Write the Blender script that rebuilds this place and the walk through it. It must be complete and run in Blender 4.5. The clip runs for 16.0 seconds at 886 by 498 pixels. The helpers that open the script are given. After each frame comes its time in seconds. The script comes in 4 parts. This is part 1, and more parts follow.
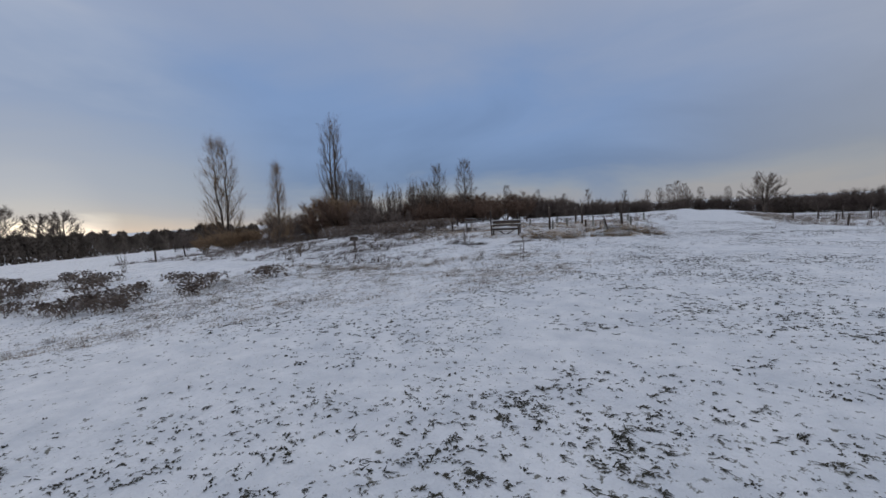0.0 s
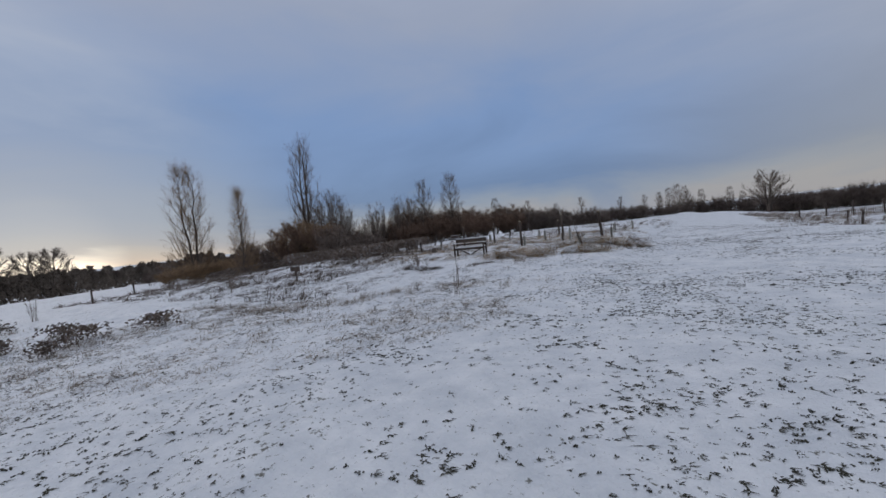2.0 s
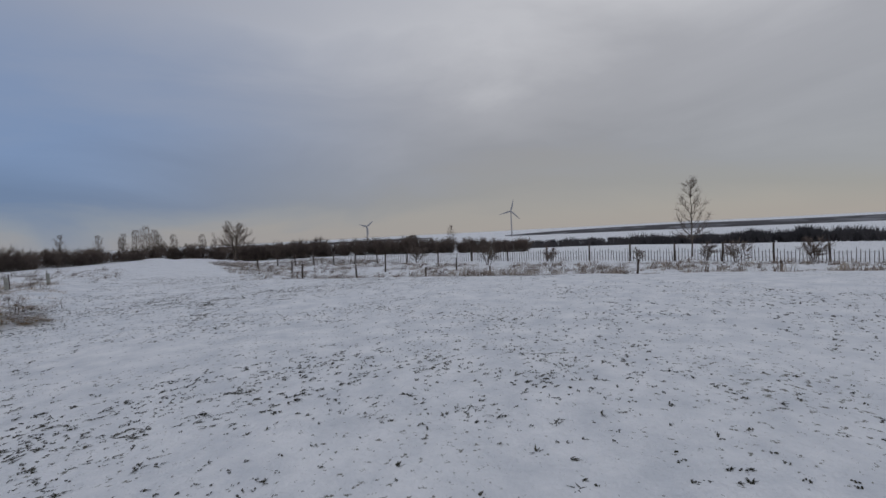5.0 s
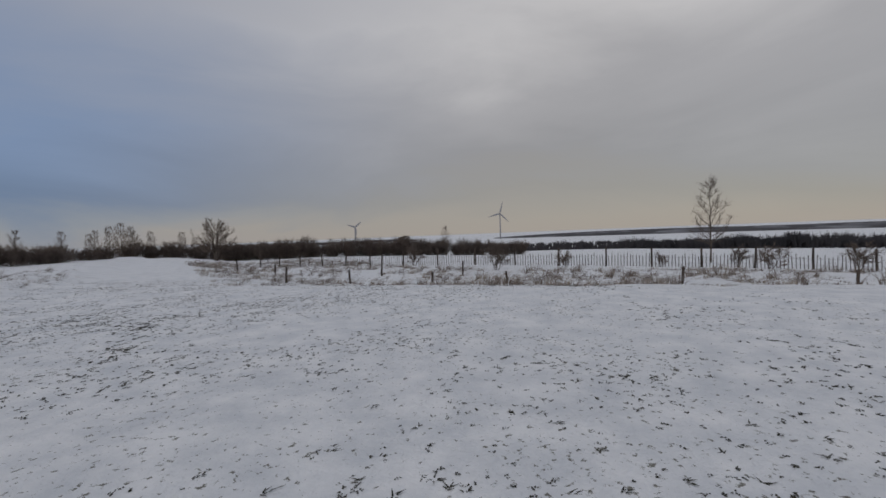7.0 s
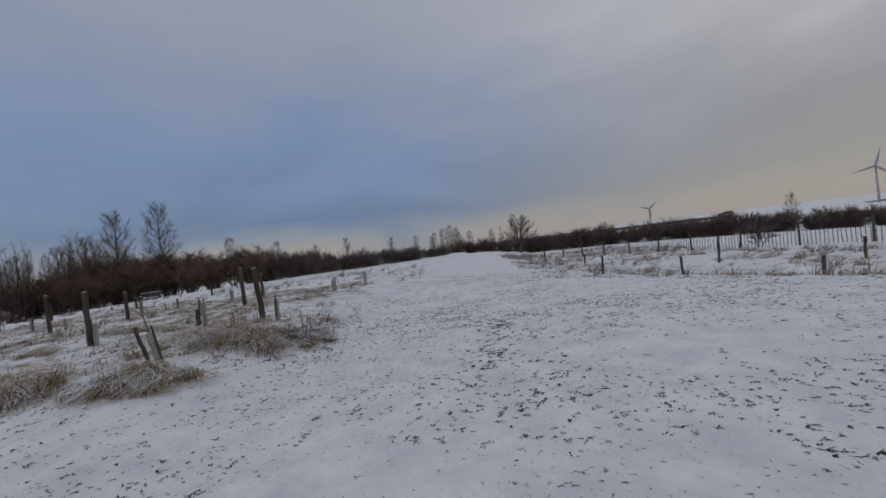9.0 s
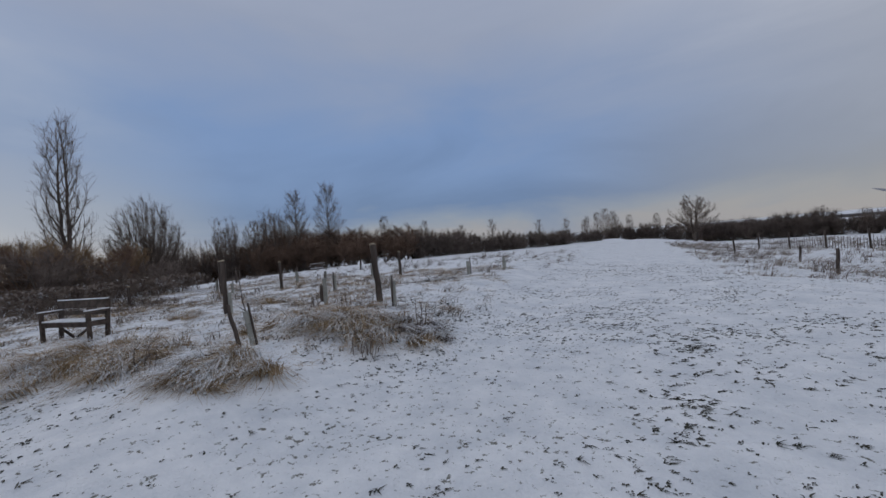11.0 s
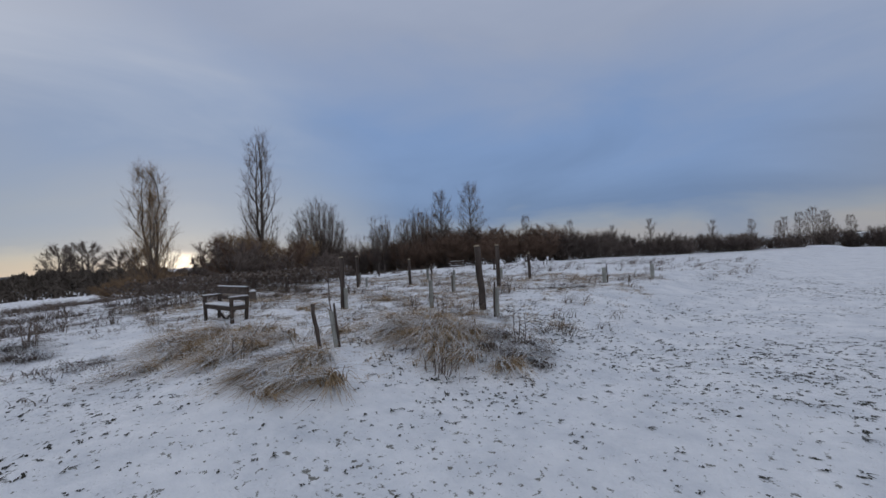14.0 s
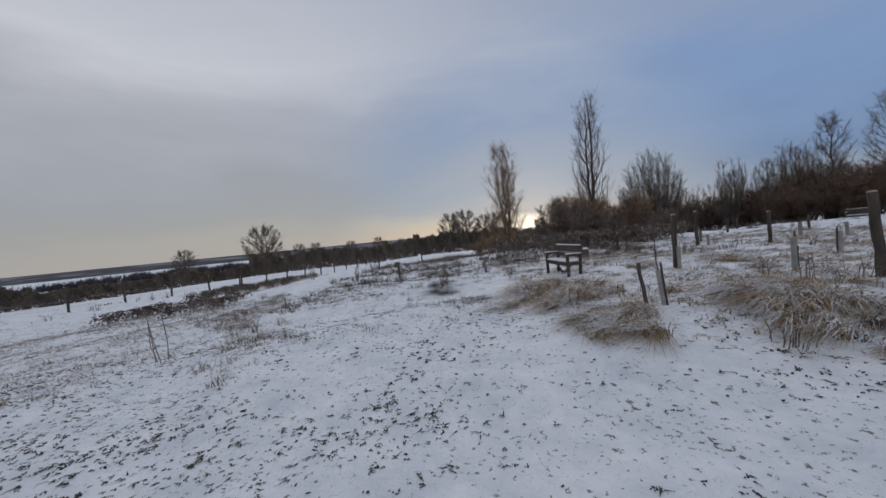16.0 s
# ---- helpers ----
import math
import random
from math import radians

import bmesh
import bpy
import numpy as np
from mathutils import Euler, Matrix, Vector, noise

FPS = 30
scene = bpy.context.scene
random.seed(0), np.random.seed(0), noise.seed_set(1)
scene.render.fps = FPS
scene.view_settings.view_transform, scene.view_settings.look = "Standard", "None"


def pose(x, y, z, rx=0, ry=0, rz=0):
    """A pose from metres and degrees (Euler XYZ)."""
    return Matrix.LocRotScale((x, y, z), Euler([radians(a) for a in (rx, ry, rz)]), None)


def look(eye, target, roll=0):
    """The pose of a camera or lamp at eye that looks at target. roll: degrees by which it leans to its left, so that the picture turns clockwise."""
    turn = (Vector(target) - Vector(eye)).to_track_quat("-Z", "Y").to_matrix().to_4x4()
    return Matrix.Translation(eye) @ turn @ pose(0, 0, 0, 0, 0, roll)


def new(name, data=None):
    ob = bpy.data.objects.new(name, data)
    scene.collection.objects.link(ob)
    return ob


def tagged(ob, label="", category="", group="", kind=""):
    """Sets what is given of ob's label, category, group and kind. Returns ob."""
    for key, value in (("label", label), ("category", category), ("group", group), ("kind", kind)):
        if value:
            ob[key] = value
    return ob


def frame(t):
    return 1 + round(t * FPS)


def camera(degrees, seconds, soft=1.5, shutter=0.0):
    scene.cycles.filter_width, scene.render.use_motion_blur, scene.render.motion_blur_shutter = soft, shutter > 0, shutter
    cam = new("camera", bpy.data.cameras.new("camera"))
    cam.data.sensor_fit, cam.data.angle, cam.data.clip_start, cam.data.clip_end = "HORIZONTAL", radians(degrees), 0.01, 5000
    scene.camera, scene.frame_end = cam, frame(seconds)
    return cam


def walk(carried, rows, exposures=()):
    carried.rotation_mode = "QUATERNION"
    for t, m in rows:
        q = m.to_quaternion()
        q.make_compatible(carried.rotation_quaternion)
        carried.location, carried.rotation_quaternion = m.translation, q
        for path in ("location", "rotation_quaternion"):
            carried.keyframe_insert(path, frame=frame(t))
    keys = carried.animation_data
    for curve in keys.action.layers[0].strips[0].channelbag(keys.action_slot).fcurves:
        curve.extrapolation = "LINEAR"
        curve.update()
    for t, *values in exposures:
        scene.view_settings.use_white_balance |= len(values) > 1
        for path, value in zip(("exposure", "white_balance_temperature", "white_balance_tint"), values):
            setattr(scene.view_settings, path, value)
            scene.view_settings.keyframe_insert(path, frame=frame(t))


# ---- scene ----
cam = camera(93.9, 16.0, soft=1.5, shutter=0.08)
walk(cam, [
    (0.0, look((7.191, -16.387, 1.413), (1.800, -8.009, 0.559), -3.32)),
    (0.5, look((7.392, -15.737, 1.420), (2.192, -7.230, 0.654), -1.05)),
    (1.0, look((7.456, -15.057, 1.430), (1.816, -6.815, 0.935), -3.38)),
    (1.5, look((7.520, -14.338, 1.442), (1.789, -6.148, 1.165), -4.84)),
    (2.0, look((7.587, -13.566, 1.420), (2.096, -5.221, 0.949), -6.31)),
    (2.5, look((7.652, -12.788, 1.405), (2.293, -4.373, 0.711), -4.04)),
    (3.0, look((7.712, -12.010, 1.429), (4.045, -2.718, 0.964), -5.24)),
    (3.5, look((7.928, -11.235, 1.484), (7.018, -1.277, 1.374), -6.49)),
    (4.0, look((8.201, -10.743, 1.492), (9.838, -0.883, 1.167), -2.97)),
    (4.5, look((8.189, -10.307, 1.484), (12.662, -1.372, 1.098), -5.10)),
    (6.8, look((9.026, -7.074, 1.408), (14.893, 1.015, 1.026), -1.05)),
    (7.0, look((9.033, -6.845, 1.407), (14.491, 1.526, 1.036), -2.22)),
    (7.5, look((8.802, -6.406, 1.424), (13.141, 2.602, 1.260), -4.08)),
    (8.0, look((8.552, -6.156, 1.465), (11.537, 3.383, 1.165), -1.94)),
    (8.5, look((8.564, -5.697, 1.473), (9.796, 4.224, 1.260), -6.16)),
    (9.0, look((8.420, -5.166, 1.455), (7.458, 4.787, 1.359), -7.04)),
    (9.5, look((8.219, -4.593, 1.407), (5.927, 5.140, 1.273), -4.83)),
    (10.0, look((8.112, -4.126, 1.370), (5.120, 5.416, 1.375), -8.14)),
    (10.2, look((8.108, -3.960, 1.363), (4.678, 5.433, 1.284), -7.50)),
    (12.5, look((8.322, -2.826, 1.422), (3.141, 5.727, 1.518), -5.60)),
    (13.0, look((8.319, -2.680, 1.450), (2.558, 5.493, 1.553), -7.43)),
    (13.5, look((8.342, -2.627, 1.431), (2.111, 5.194, 1.402), -7.93)),
    (14.0, look((8.290, -2.470, 1.385), (1.065, 4.443, 1.477), -3.09)),
    (14.5, look((8.298, -2.415, 1.428), (-0.200, 2.857, 1.506), -4.67)),
    (15.0, look((8.263, -2.383, 1.433), (-1.265, 0.654, 1.402), -4.41)),
    (15.5, look((8.435, -2.511, 1.415), (-1.472, -1.156, 1.507), -5.67)),
    (16.0, look((8.800, -2.598, 1.439), (-1.194, -2.657, 1.098), -5.52)),
], exposures=[
    (0.0, -0.07, 6250, 10), (3.5, -0.06, 6250, 10), (4.5, -0.15, 6400, 10), (7.0, -0.25, 6850, 10), (8.5, -0.3, 6800, 10), (10.2, -0.17, 6350, 10), (12.5, -0.1, 6220, 10), (15.0, -0.06, 6230, 10), (16.0, -0.07, 6350, 10)])

# ---- world and light ----
SUN_AZ, SUN_EL = -78.0, 5.0
world = bpy.data.worlds.new("winter_sky")
scene.world = world
world.use_nodes = True
wn, wl = world.node_tree.nodes, world.node_tree.links
wn.clear()


def wnode(kind, **props):
    n = wn.new(kind)
    for k, v in props.items():
        n.inputs[k].default_value = v
    return n


sky = wn.new("ShaderNodeTexSky")
sky.sky_type, sky.sun_disc = "NISHITA", False
sky.sun_elevation, sky.sun_rotation = radians(SUN_EL + 6), radians(SUN_AZ)
sky.dust_density = 0.2
coord = wn.new("ShaderNodeTexCoord")
stretch = wn.new("ShaderNodeMapping")
stretch.inputs["Scale"].default_value = (1.0, 1.0, 3.2)
wl.new(coord.outputs["Generated"], stretch.inputs["Vector"])
cloud = wnode("ShaderNodeTexNoise", Scale=1.9, Detail=6.0, Roughness=0.52, Distortion=0.5)
wl.new(stretch.outputs[0], cloud.inputs["Vector"])
split = wn.new("ShaderNodeSeparateXYZ")
wl.new(coord.outputs["Generated"], split.inputs[0])


def wmath(op, a, b):
    k = wn.new("ShaderNodeMath")
    k.operation = op
    for i, v in enumerate((a, b)):
        if isinstance(v, (int, float)):
            k.inputs[i].default_value = v
        else:
            wl.new(v, k.inputs[i])
    return k.outputs[0]


def wramp(fac, stops):
    k = wn.new("ShaderNodeValToRGB")
    e = k.color_ramp.elements
    while len(e) < len(stops):
        e.new(0.5)
    for s, (p, c) in zip(e, stops):
        s.position, s.color = p, (*c, 1)
    wl.new(fac, k.inputs[0])
    return k.outputs[0]


def facing(az, lo, hi):
    """0 to 1 as a direction nears the compass bearing az."""
    k = wn.new("ShaderNodeVectorMath")
    k.operation = "DOT_PRODUCT"
    wl.new(coord.outputs["Generated"], k.inputs[0])
    k.inputs[1].default_value = (math.sin(radians(az)), math.cos(radians(az)), 0.02)
    g = wn.new("ShaderNodeMapRange")
    g.interpolation_type = "SMOOTHSTEP"
    g.inputs["From Min"].default_value, g.inputs["From Max"].default_value = lo, hi
    wl.new(k.outputs["Value"], g.inputs["Value"])
    return g.outputs[0]


def wmix(fac, a, b):
    k = wn.new("ShaderNodeMix")
    k.data_type = "RGBA"
    wl.new(fac, k.inputs["Factor"])
    wl.new(a, k.inputs["A"])
    wl.new(b, k.inputs["B"])
    return k.outputs["Result"]


# layers of cloud by height above the horizon, their edges broken by noise
tall = wmath("ADD", split.outputs["Z"], wmath("MULTIPLY", wmath("SUBTRACT", cloud.outputs["Fac"], 0.5), 0.34))
blue_side = wramp(tall, [(0.0, (0.34, 0.34, 0.365)), (0.035, (0.26, 0.305, 0.39)), (0.10, (0.15, 0.225, 0.385)), (0.24, (0.205, 0.30, 0.50)), (0.45, (0.33, 0.37, 0.475)), (0.62, (0.40, 0.435, 0.53)), (1.0, (0.58, 0.61, 0.69))])
grey_side = wramp(tall, [(0.0, (0.38, 0.365, 0.36)), (0.07, (0.345, 0.34, 0.345)), (0.16, (0.345, 0.35, 0.38)), (0.3, (0.43, 0.435, 0.47)), (0.42, (0.60, 0.605, 0.64)), (0.62, (0.47, 0.49, 0.55)), (1.0, (0.58, 0.61, 0.69))])
low_glow = wramp(tall, [(0.0, (0.50, 0.455, 0.40)), (0.025, (0.46, 0.445, 0.42)), (0.065, (0.33, 0.36, 0.42)), (0.24, (0.25, 0.32, 0.46)), (0.42, (0.47, 0.51, 0.59)), (0.62, (0.47, 0.50, 0.57)), (1.0, (0.58, 0.61, 0.69))])
cloud_dome = wmix(facing(70, 0.02, 0.92), blue_side, grey_side)
cloud_dome = wmix(facing(-140, 0.3, 0.95), cloud_dome, grey_side)
cloud_dome = wmix(facing(SUN_AZ, 0.88, 0.99), cloud_dome, low_glow)
gap = wramp(tall, [(0.0, (1.5, 1.3, 1.0)), (0.035, (1.35, 1.25, 1.05)), (0.06, (0.4, 0.42, 0.46)), (0.3, (0.25, 0.32, 0.46)), (1.0, (0.58, 0.61, 0.69))])
cloud_dome = wmix(facing(SUN_AZ, 0.990, 0.9998), cloud_dome, gap)
sky_bg, cloud_bg, both = wn.new("ShaderNodeBackground"), wn.new("ShaderNodeBackground"), wn.new("ShaderNodeAddShader")
sky_bg.inputs["Strength"].default_value, cloud_bg.inputs["Strength"].default_value = 0.008, 0.95
wl.new(sky.outputs[0], sky_bg.inputs[0])
wl.new(cloud_dome, cloud_bg.inputs[0])
wl.new(sky_bg.outputs[0], both.inputs[0])
wl.new(cloud_bg.outputs[0], both.inputs[1])
out_w = wn.new("ShaderNodeOutputWorld")
wl.new(both.outputs[0], out_w.inputs[0])

lamp = bpy.data.lights.new("sun", "SUN")
lamp.energy, lamp.angle, lamp.color = 0.35, radians(14), (1.0, 0.86, 0.70)
sun = new("sun", lamp)
_d = Vector((math.sin(radians(SUN_AZ)), math.cos(radians(SUN_AZ)), math.tan(radians(SUN_EL + 9))))
sun.matrix_basis = look(_d * 60, (0, 0, 0))


# ---- materials ----
def material(name, low_col, high_col, scale=6.0, detail=5.0, rough=0.85, bump=0.2, bump_scale=40.0, wear=None, wear_scale=1.5,
             wear_at=(0.5, 0.65), per_object=0.0, metallic=0.0, stretch_z=1.0):
    m = bpy.data.materials.new(name)
    m.use_nodes = True
    n, l = m.node_tree.nodes, m.node_tree.links
    b = n["Principled BSDF"]
    b.inputs["Roughness"].default_value = rough
    b.inputs["Metallic"].default_value = metallic
    b.inputs["Specular IOR Level"].default_value = 0.25
    tc = n.new("ShaderNodeTexCoord")
    mp = n.new("ShaderNodeMapping")
    mp.inputs["Scale"].default_value = (1, 1, stretch_z)
    l.new(tc.outputs["Object"], mp.inputs["Vector"])
    g = n.new("ShaderNodeTexNoise")
    g.inputs["Scale"].default_value, g.inputs["Detail"].default_value = scale, detail
    l.new(mp.outputs[0], g.inputs["Vector"])
    r = n.new("ShaderNodeValToRGB")
    r.color_ramp.elements[0].color, r.color_ramp.elements[1].color = (*low_col, 1), (*high_col, 1)
    r.color_ramp.elements[0].position, r.color_ramp.elements[1].position = 0.32, 0.68
    l.new(g.outputs["Fac"], r.inputs[0])
    col = r.outputs[0]
    if wear:
        w = n.new("ShaderNodeTexNoise")
        w.inputs["Scale"].default_value, w.inputs["Detail"].default_value = wear_scale, 6.0
        l.new(mp.outputs[0], w.inputs["Vector"])
        k = n.new("ShaderNodeMapRange")
        k.inputs["From Min"].default_value, k.inputs["From Max"].default_value = wear_at
        l.new(w.outputs["Fac"], k.inputs["Value"])
        x = n.new("ShaderNodeMix")
        x.data_type = "RGBA"
        l.new(k.outputs[0], x.inputs["Factor"])
        l.new(col, x.inputs["A"])
        x.inputs["B"].default_value = (*wear, 1)
        col = x.outputs["Result"]
    if per_object:
        o = n.new("ShaderNodeObjectInfo")
        k = n.new("ShaderNodeMapRange")
        k.inputs["To Min"].default_value, k.inputs["To Max"].default_value = 1 - per_object, 1 + per_object
        l.new(o.outputs["Random"], k.inputs["Value"])
        h = n.new("ShaderNodeHueSaturation")
        l.new(k.outputs[0], h.inputs["Value"])
        l.new(col, h.inputs["Color"])
        col = h.outputs[0]
    l.new(col, b.inputs["Base Color"])
    if bump:
        f = n.new("ShaderNodeTexNoise")
        f.inputs["Scale"].default_value, f.inputs["Detail"].default_value = bump_scale, 4.0
        l.new(mp.outputs[0], f.inputs["Vector"])
        bp = n.new("ShaderNodeBump")
        bp.inputs["Strength"].default_value, bp.inputs["Distance"].default_value = bump, 0.02
        l.new(f.outputs["Fac"], bp.inputs["Height"])
        l.new(bp.outputs[0], b.inputs["Normal"])
    return m


def snow_ground():
    """Thin snow over short grass: the grass shows in specks and in tracts."""
    m = bpy.data.materials.new("snow_over_grass")
    m.use_nodes = True
    n, l = m.node_tree.nodes, m.node_tree.links
    b = n["Principled BSDF"]
    b.inputs["Roughness"].default_value = 0.75
    b.inputs["Specular IOR Level"].default_value = 0.2
    tc = n.new("ShaderNodeTexCoord")

    def noise_of(scale, detail, rough=0.5, dist=0.0):
        t = n.new("ShaderNodeTexNoise")
        for k, v in (("Scale", scale), ("Detail", detail), ("Roughness", rough), ("Distortion", dist)):
            t.inputs[k].default_value = v
        l.new(tc.outputs["Object"], t.inputs["Vector"])
        return t.outputs["Fac"]

    def span(v, a, b2, c=0.0, d=1.0):
        k = n.new("ShaderNodeMapRange")
        for i, val in zip(("From Min", "From Max", "To Min", "To Max"), (a, b2, c, d)):
            k.inputs[i].default_value = val
        l.new(v, k.inputs["Value"])
        return k.outputs[0]

    def math2(op, a, b2):
        k = n.new("ShaderNodeMath")
        k.operation = op
        for i, v in enumerate((a, b2)):
            if isinstance(v, (int, float)):
                k.inputs[i].default_value = v
            else:
                l.new(v, k.inputs[i])
        return k.outputs[0]

    speck = noise_of(17.0, 4.0, 0.68, 0.15)
    tract = noise_of(0.45, 4.0, 0.6)
    limit = span(tract, 0.35, 0.7, 0.655, 0.56)
    bare = n.new("ShaderNodeMapRange")
    bare.inputs["To Min"].default_value, bare.inputs["To Max"].default_value = 0.0, 0.85
    l.new(speck, bare.inputs["Value"])
    l.new(limit, bare.inputs["From Min"])
    l.new(math2("ADD", limit, 0.05), bare.inputs["From Max"])
    grain = noise_of(60.0, 3.0)
    grass = n.new("ShaderNodeValToRGB")
    grass.color_ramp.elements[0].color, grass.color_ramp.elements[1].color = (0.045, 0.05, 0.03, 1), (0.16, 0.14, 0.09, 1)
    l.new(grain, grass.inputs[0])
    white = n.new("ShaderNodeValToRGB")
    white.color_ramp.elements[0].color, white.color_ramp.elements[1].color = (0.68, 0.705, 0.74, 1), (0.90, 0.905, 0.915, 1)
    white.color_ramp.elements[0].position, white.color_ramp.elements[1].position = 0.3, 0.65
    l.new(noise_of(2.2, 6.0, 0.65), white.inputs[0])
    mix = n.new("ShaderNodeMix")
    mix.data_type = "RGBA"
    l.new(bare.outputs[0], mix.inputs["Factor"])
    l.new(white.outputs[0], mix.inputs["A"])
    l.new(grass.outputs[0], mix.inputs["B"])
    l.new(mix.outputs["Result"], b.inputs["Base Color"])
    bp = n.new("ShaderNodeBump")
    bp.inputs["Strength"].default_value, bp.inputs["Distance"].default_value = 0.8, 0.06
    l.new(math2("ADD", noise_of(9.0, 6.0, 0.6), math2("MULTIPLY", noise_of(45.0, 3.0), 0.25)), bp.inputs["Height"])
    l.new(bp.outputs[0], b.inputs["Normal"])
    return m


M_GROUND = snow_ground()
M_SNOW = material("snow", (0.72, 0.74, 0.77), (0.86, 0.87, 0.88), 8, 4, 0.7, 0.3, 30)
M_WOOD = material("weathered_wood", (0.045, 0.034, 0.028), (0.12, 0.092, 0.075), 9, 6, 0.85, 0.4, 60, wear=(0.18, 0.16, 0.14), wear_at=(0.58, 0.8), per_object=0.12)
M_POST = material("stake_wood", (0.045, 0.035, 0.03), (0.12, 0.095, 0.08), 14, 6, 0.9, 0.5, 70, wear=(0.19, 0.18, 0.165), wear_at=(0.56, 0.8), per_object=0.15, stretch_z=0.15)
M_CUT = material("cut_wood", (0.34, 0.27, 0.18), (0.5, 0.42, 0.3), 20, 4, 0.8, 0.2, 60)
M_TUBE = material("tree_shelter_plastic", (0.24, 0.24, 0.21), (0.36, 0.355, 0.325), 6, 4, 0.6, 0.1, 40, wear=(0.4, 0.41, 0.4), wear_at=(0.55, 0.8), per_object=0.2)
M_BARK = material("bark", (0.075, 0.06, 0.05), (0.165, 0.138, 0.117), 12, 6, 0.95, 0.5, 60, per_object=0.15)
M_TWIG = material("winter_twigs", (0.10, 0.078, 0.066), (0.215, 0.172, 0.146), 2.0, 3, 0.95, 0, per_object=0.15)
M_TWIG_RUST = material("rusty_twigs", (0.12, 0.078, 0.055), (0.23, 0.152, 0.11), 1.0, 3, 0.95, 0, per_object=0.12)
M_TWIG_GOLD = material("golden_twigs", (0.2, 0.13, 0.075), (0.33, 0.225, 0.135), 1.5, 3, 0.95, 0, per_object=0.1)
M_STRAW = material("dead_grass", (0.25, 0.17, 0.095), (0.46, 0.34, 0.205), 3.0, 5, 0.9, 0, wear=(0.7, 0.7, 0.7), wear_scale=5.0, wear_at=(0.64, 0.8), per_object=0.1)
M_WEED = material("frosted_weeds", (0.11, 0.085, 0.07), (0.25, 0.2, 0.165), 3.0, 5, 0.9, 0, wear=(0.6, 0.6, 0.62), wear_scale=4.0, wear_at=(0.58, 0.75), per_object=0.15)
M_PALE = material("bleached_grass", (0.22, 0.18, 0.14), (0.4, 0.34, 0.27), 3.0, 5, 0.9, 0, wear=(0.66, 0.66, 0.68), wear_scale=4.0, wear_at=(0.48, 0.68))
M_TUFT = material("short_grass", (0.026, 0.027, 0.021), (0.085, 0.08, 0.06), 2.0, 4, 0.9, 0)
M_DARK = material("evergreen_hedge", (0.12, 0.098, 0.08), (0.24, 0.2, 0.165), 0.6, 5, 0.95, 0, per_object=0.2)
M_FAR = material("far_woodland", (0.04, 0.04, 0.045), (0.085, 0.08, 0.085), 0.05, 6, 0.95, 0)
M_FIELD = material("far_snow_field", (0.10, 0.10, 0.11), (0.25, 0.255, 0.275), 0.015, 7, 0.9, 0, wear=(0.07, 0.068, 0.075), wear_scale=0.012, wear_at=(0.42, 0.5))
M_TURBINE = material("grey_painted_steel", (0.33, 0.33, 0.35), (0.4, 0.4, 0.42), 0.5, 3, 0.5, 0)


# ---- mesh helpers ----
class Soup:
    """Vertices and faces gathered for one mesh."""

    def __init__(self):
        self.v, self.f = [], []

    def tube(self, pts, radii, sides=5, cap=False):
        base = len(self.v)
        up = Vector((0.31, 0.17, 0.93))
        for i, p in enumerate(pts):
            d = (pts[min(i + 1, len(pts) - 1)] - pts[max(i - 1, 0)])
            if d.length < 1e-6:
                d = Vector((0, 0, 1))
            d.normalize()
            a = d.cross(up)
            if a.length < 0.1:
                a = d.cross(Vector((1, 0, 0)))
            a.normalize()
            b = d.cross(a)
            for k in range(sides):
                t = 2 * math.pi * k / sides
                self.v.append(p + (a * math.cos(t) + b * math.sin(t)) * radii[i])
        for i in range(len(pts) - 1):
            for k in range(sides):
                k2 = (k + 1) % sides
                self.f.append((base + i * sides + k, base + i * sides + k2, base + (i + 1) * sides + k2, base + (i + 1) * sides + k))
        if cap:
            self.f.append(tuple(base + (len(pts) - 1) * sides + k for k in range(sides)))
            self.f.append(tuple(base + k for k in reversed(range(sides))))

    def spike(self, a, b, r):
        """A thin twig: a three-sided spike from a to b."""
        i = len(self.v)
        d = (b - a).normalized()
        x = d.orthogonal().normalized() * r
        y = d.cross(x)
        self.v += [a + x, a - x * 0.5 + y * 0.87, a - x * 0.5 - y * 0.87, b]
        self.f += [(i, i + 1, i + 3), (i + 1, i + 2, i + 3), (i + 2, i, i + 3)]

    def blade(self, pts, w):
        """A grass blade: a tapering folded strip along pts."""
        i = len(self.v)
        n = len(pts)
        d = pts[-1] - pts[0]
        s = Vector((-d.y, d.x, 0))
        s = s.normalized() if s.length > 1e-4 else Vector((1, 0, 0))
        for k, p in enumerate(pts):
            t = 1 - k / (n - 1) * 0.85
            self.v += [p - s * w * t, p + Vector((0, 0, w * 0.5 * t)), p + s * w * t]
        for k in range(n - 1):
            j = i + 3 * k
            self.f += [(j, j + 1, j + 4, j + 3), (j + 1, j + 2, j + 5, j + 4)]

    def mesh(self, name, mat, smooth=True):
        me = bpy.data.meshes.new(name)
        me.from_pydata(self.v, [], self.f)
        me.materials.append(mat)
        if smooth:
            me.polygons.foreach_set("use_smooth", [True] * len(me.polygons))
        me.update()
        return me


def child(name, me, parent, label="", m=None):
    ob = new(name, me)
    ob.parent = parent
    if m is not None:
        ob.matrix_basis = m
    return tagged(ob, label)


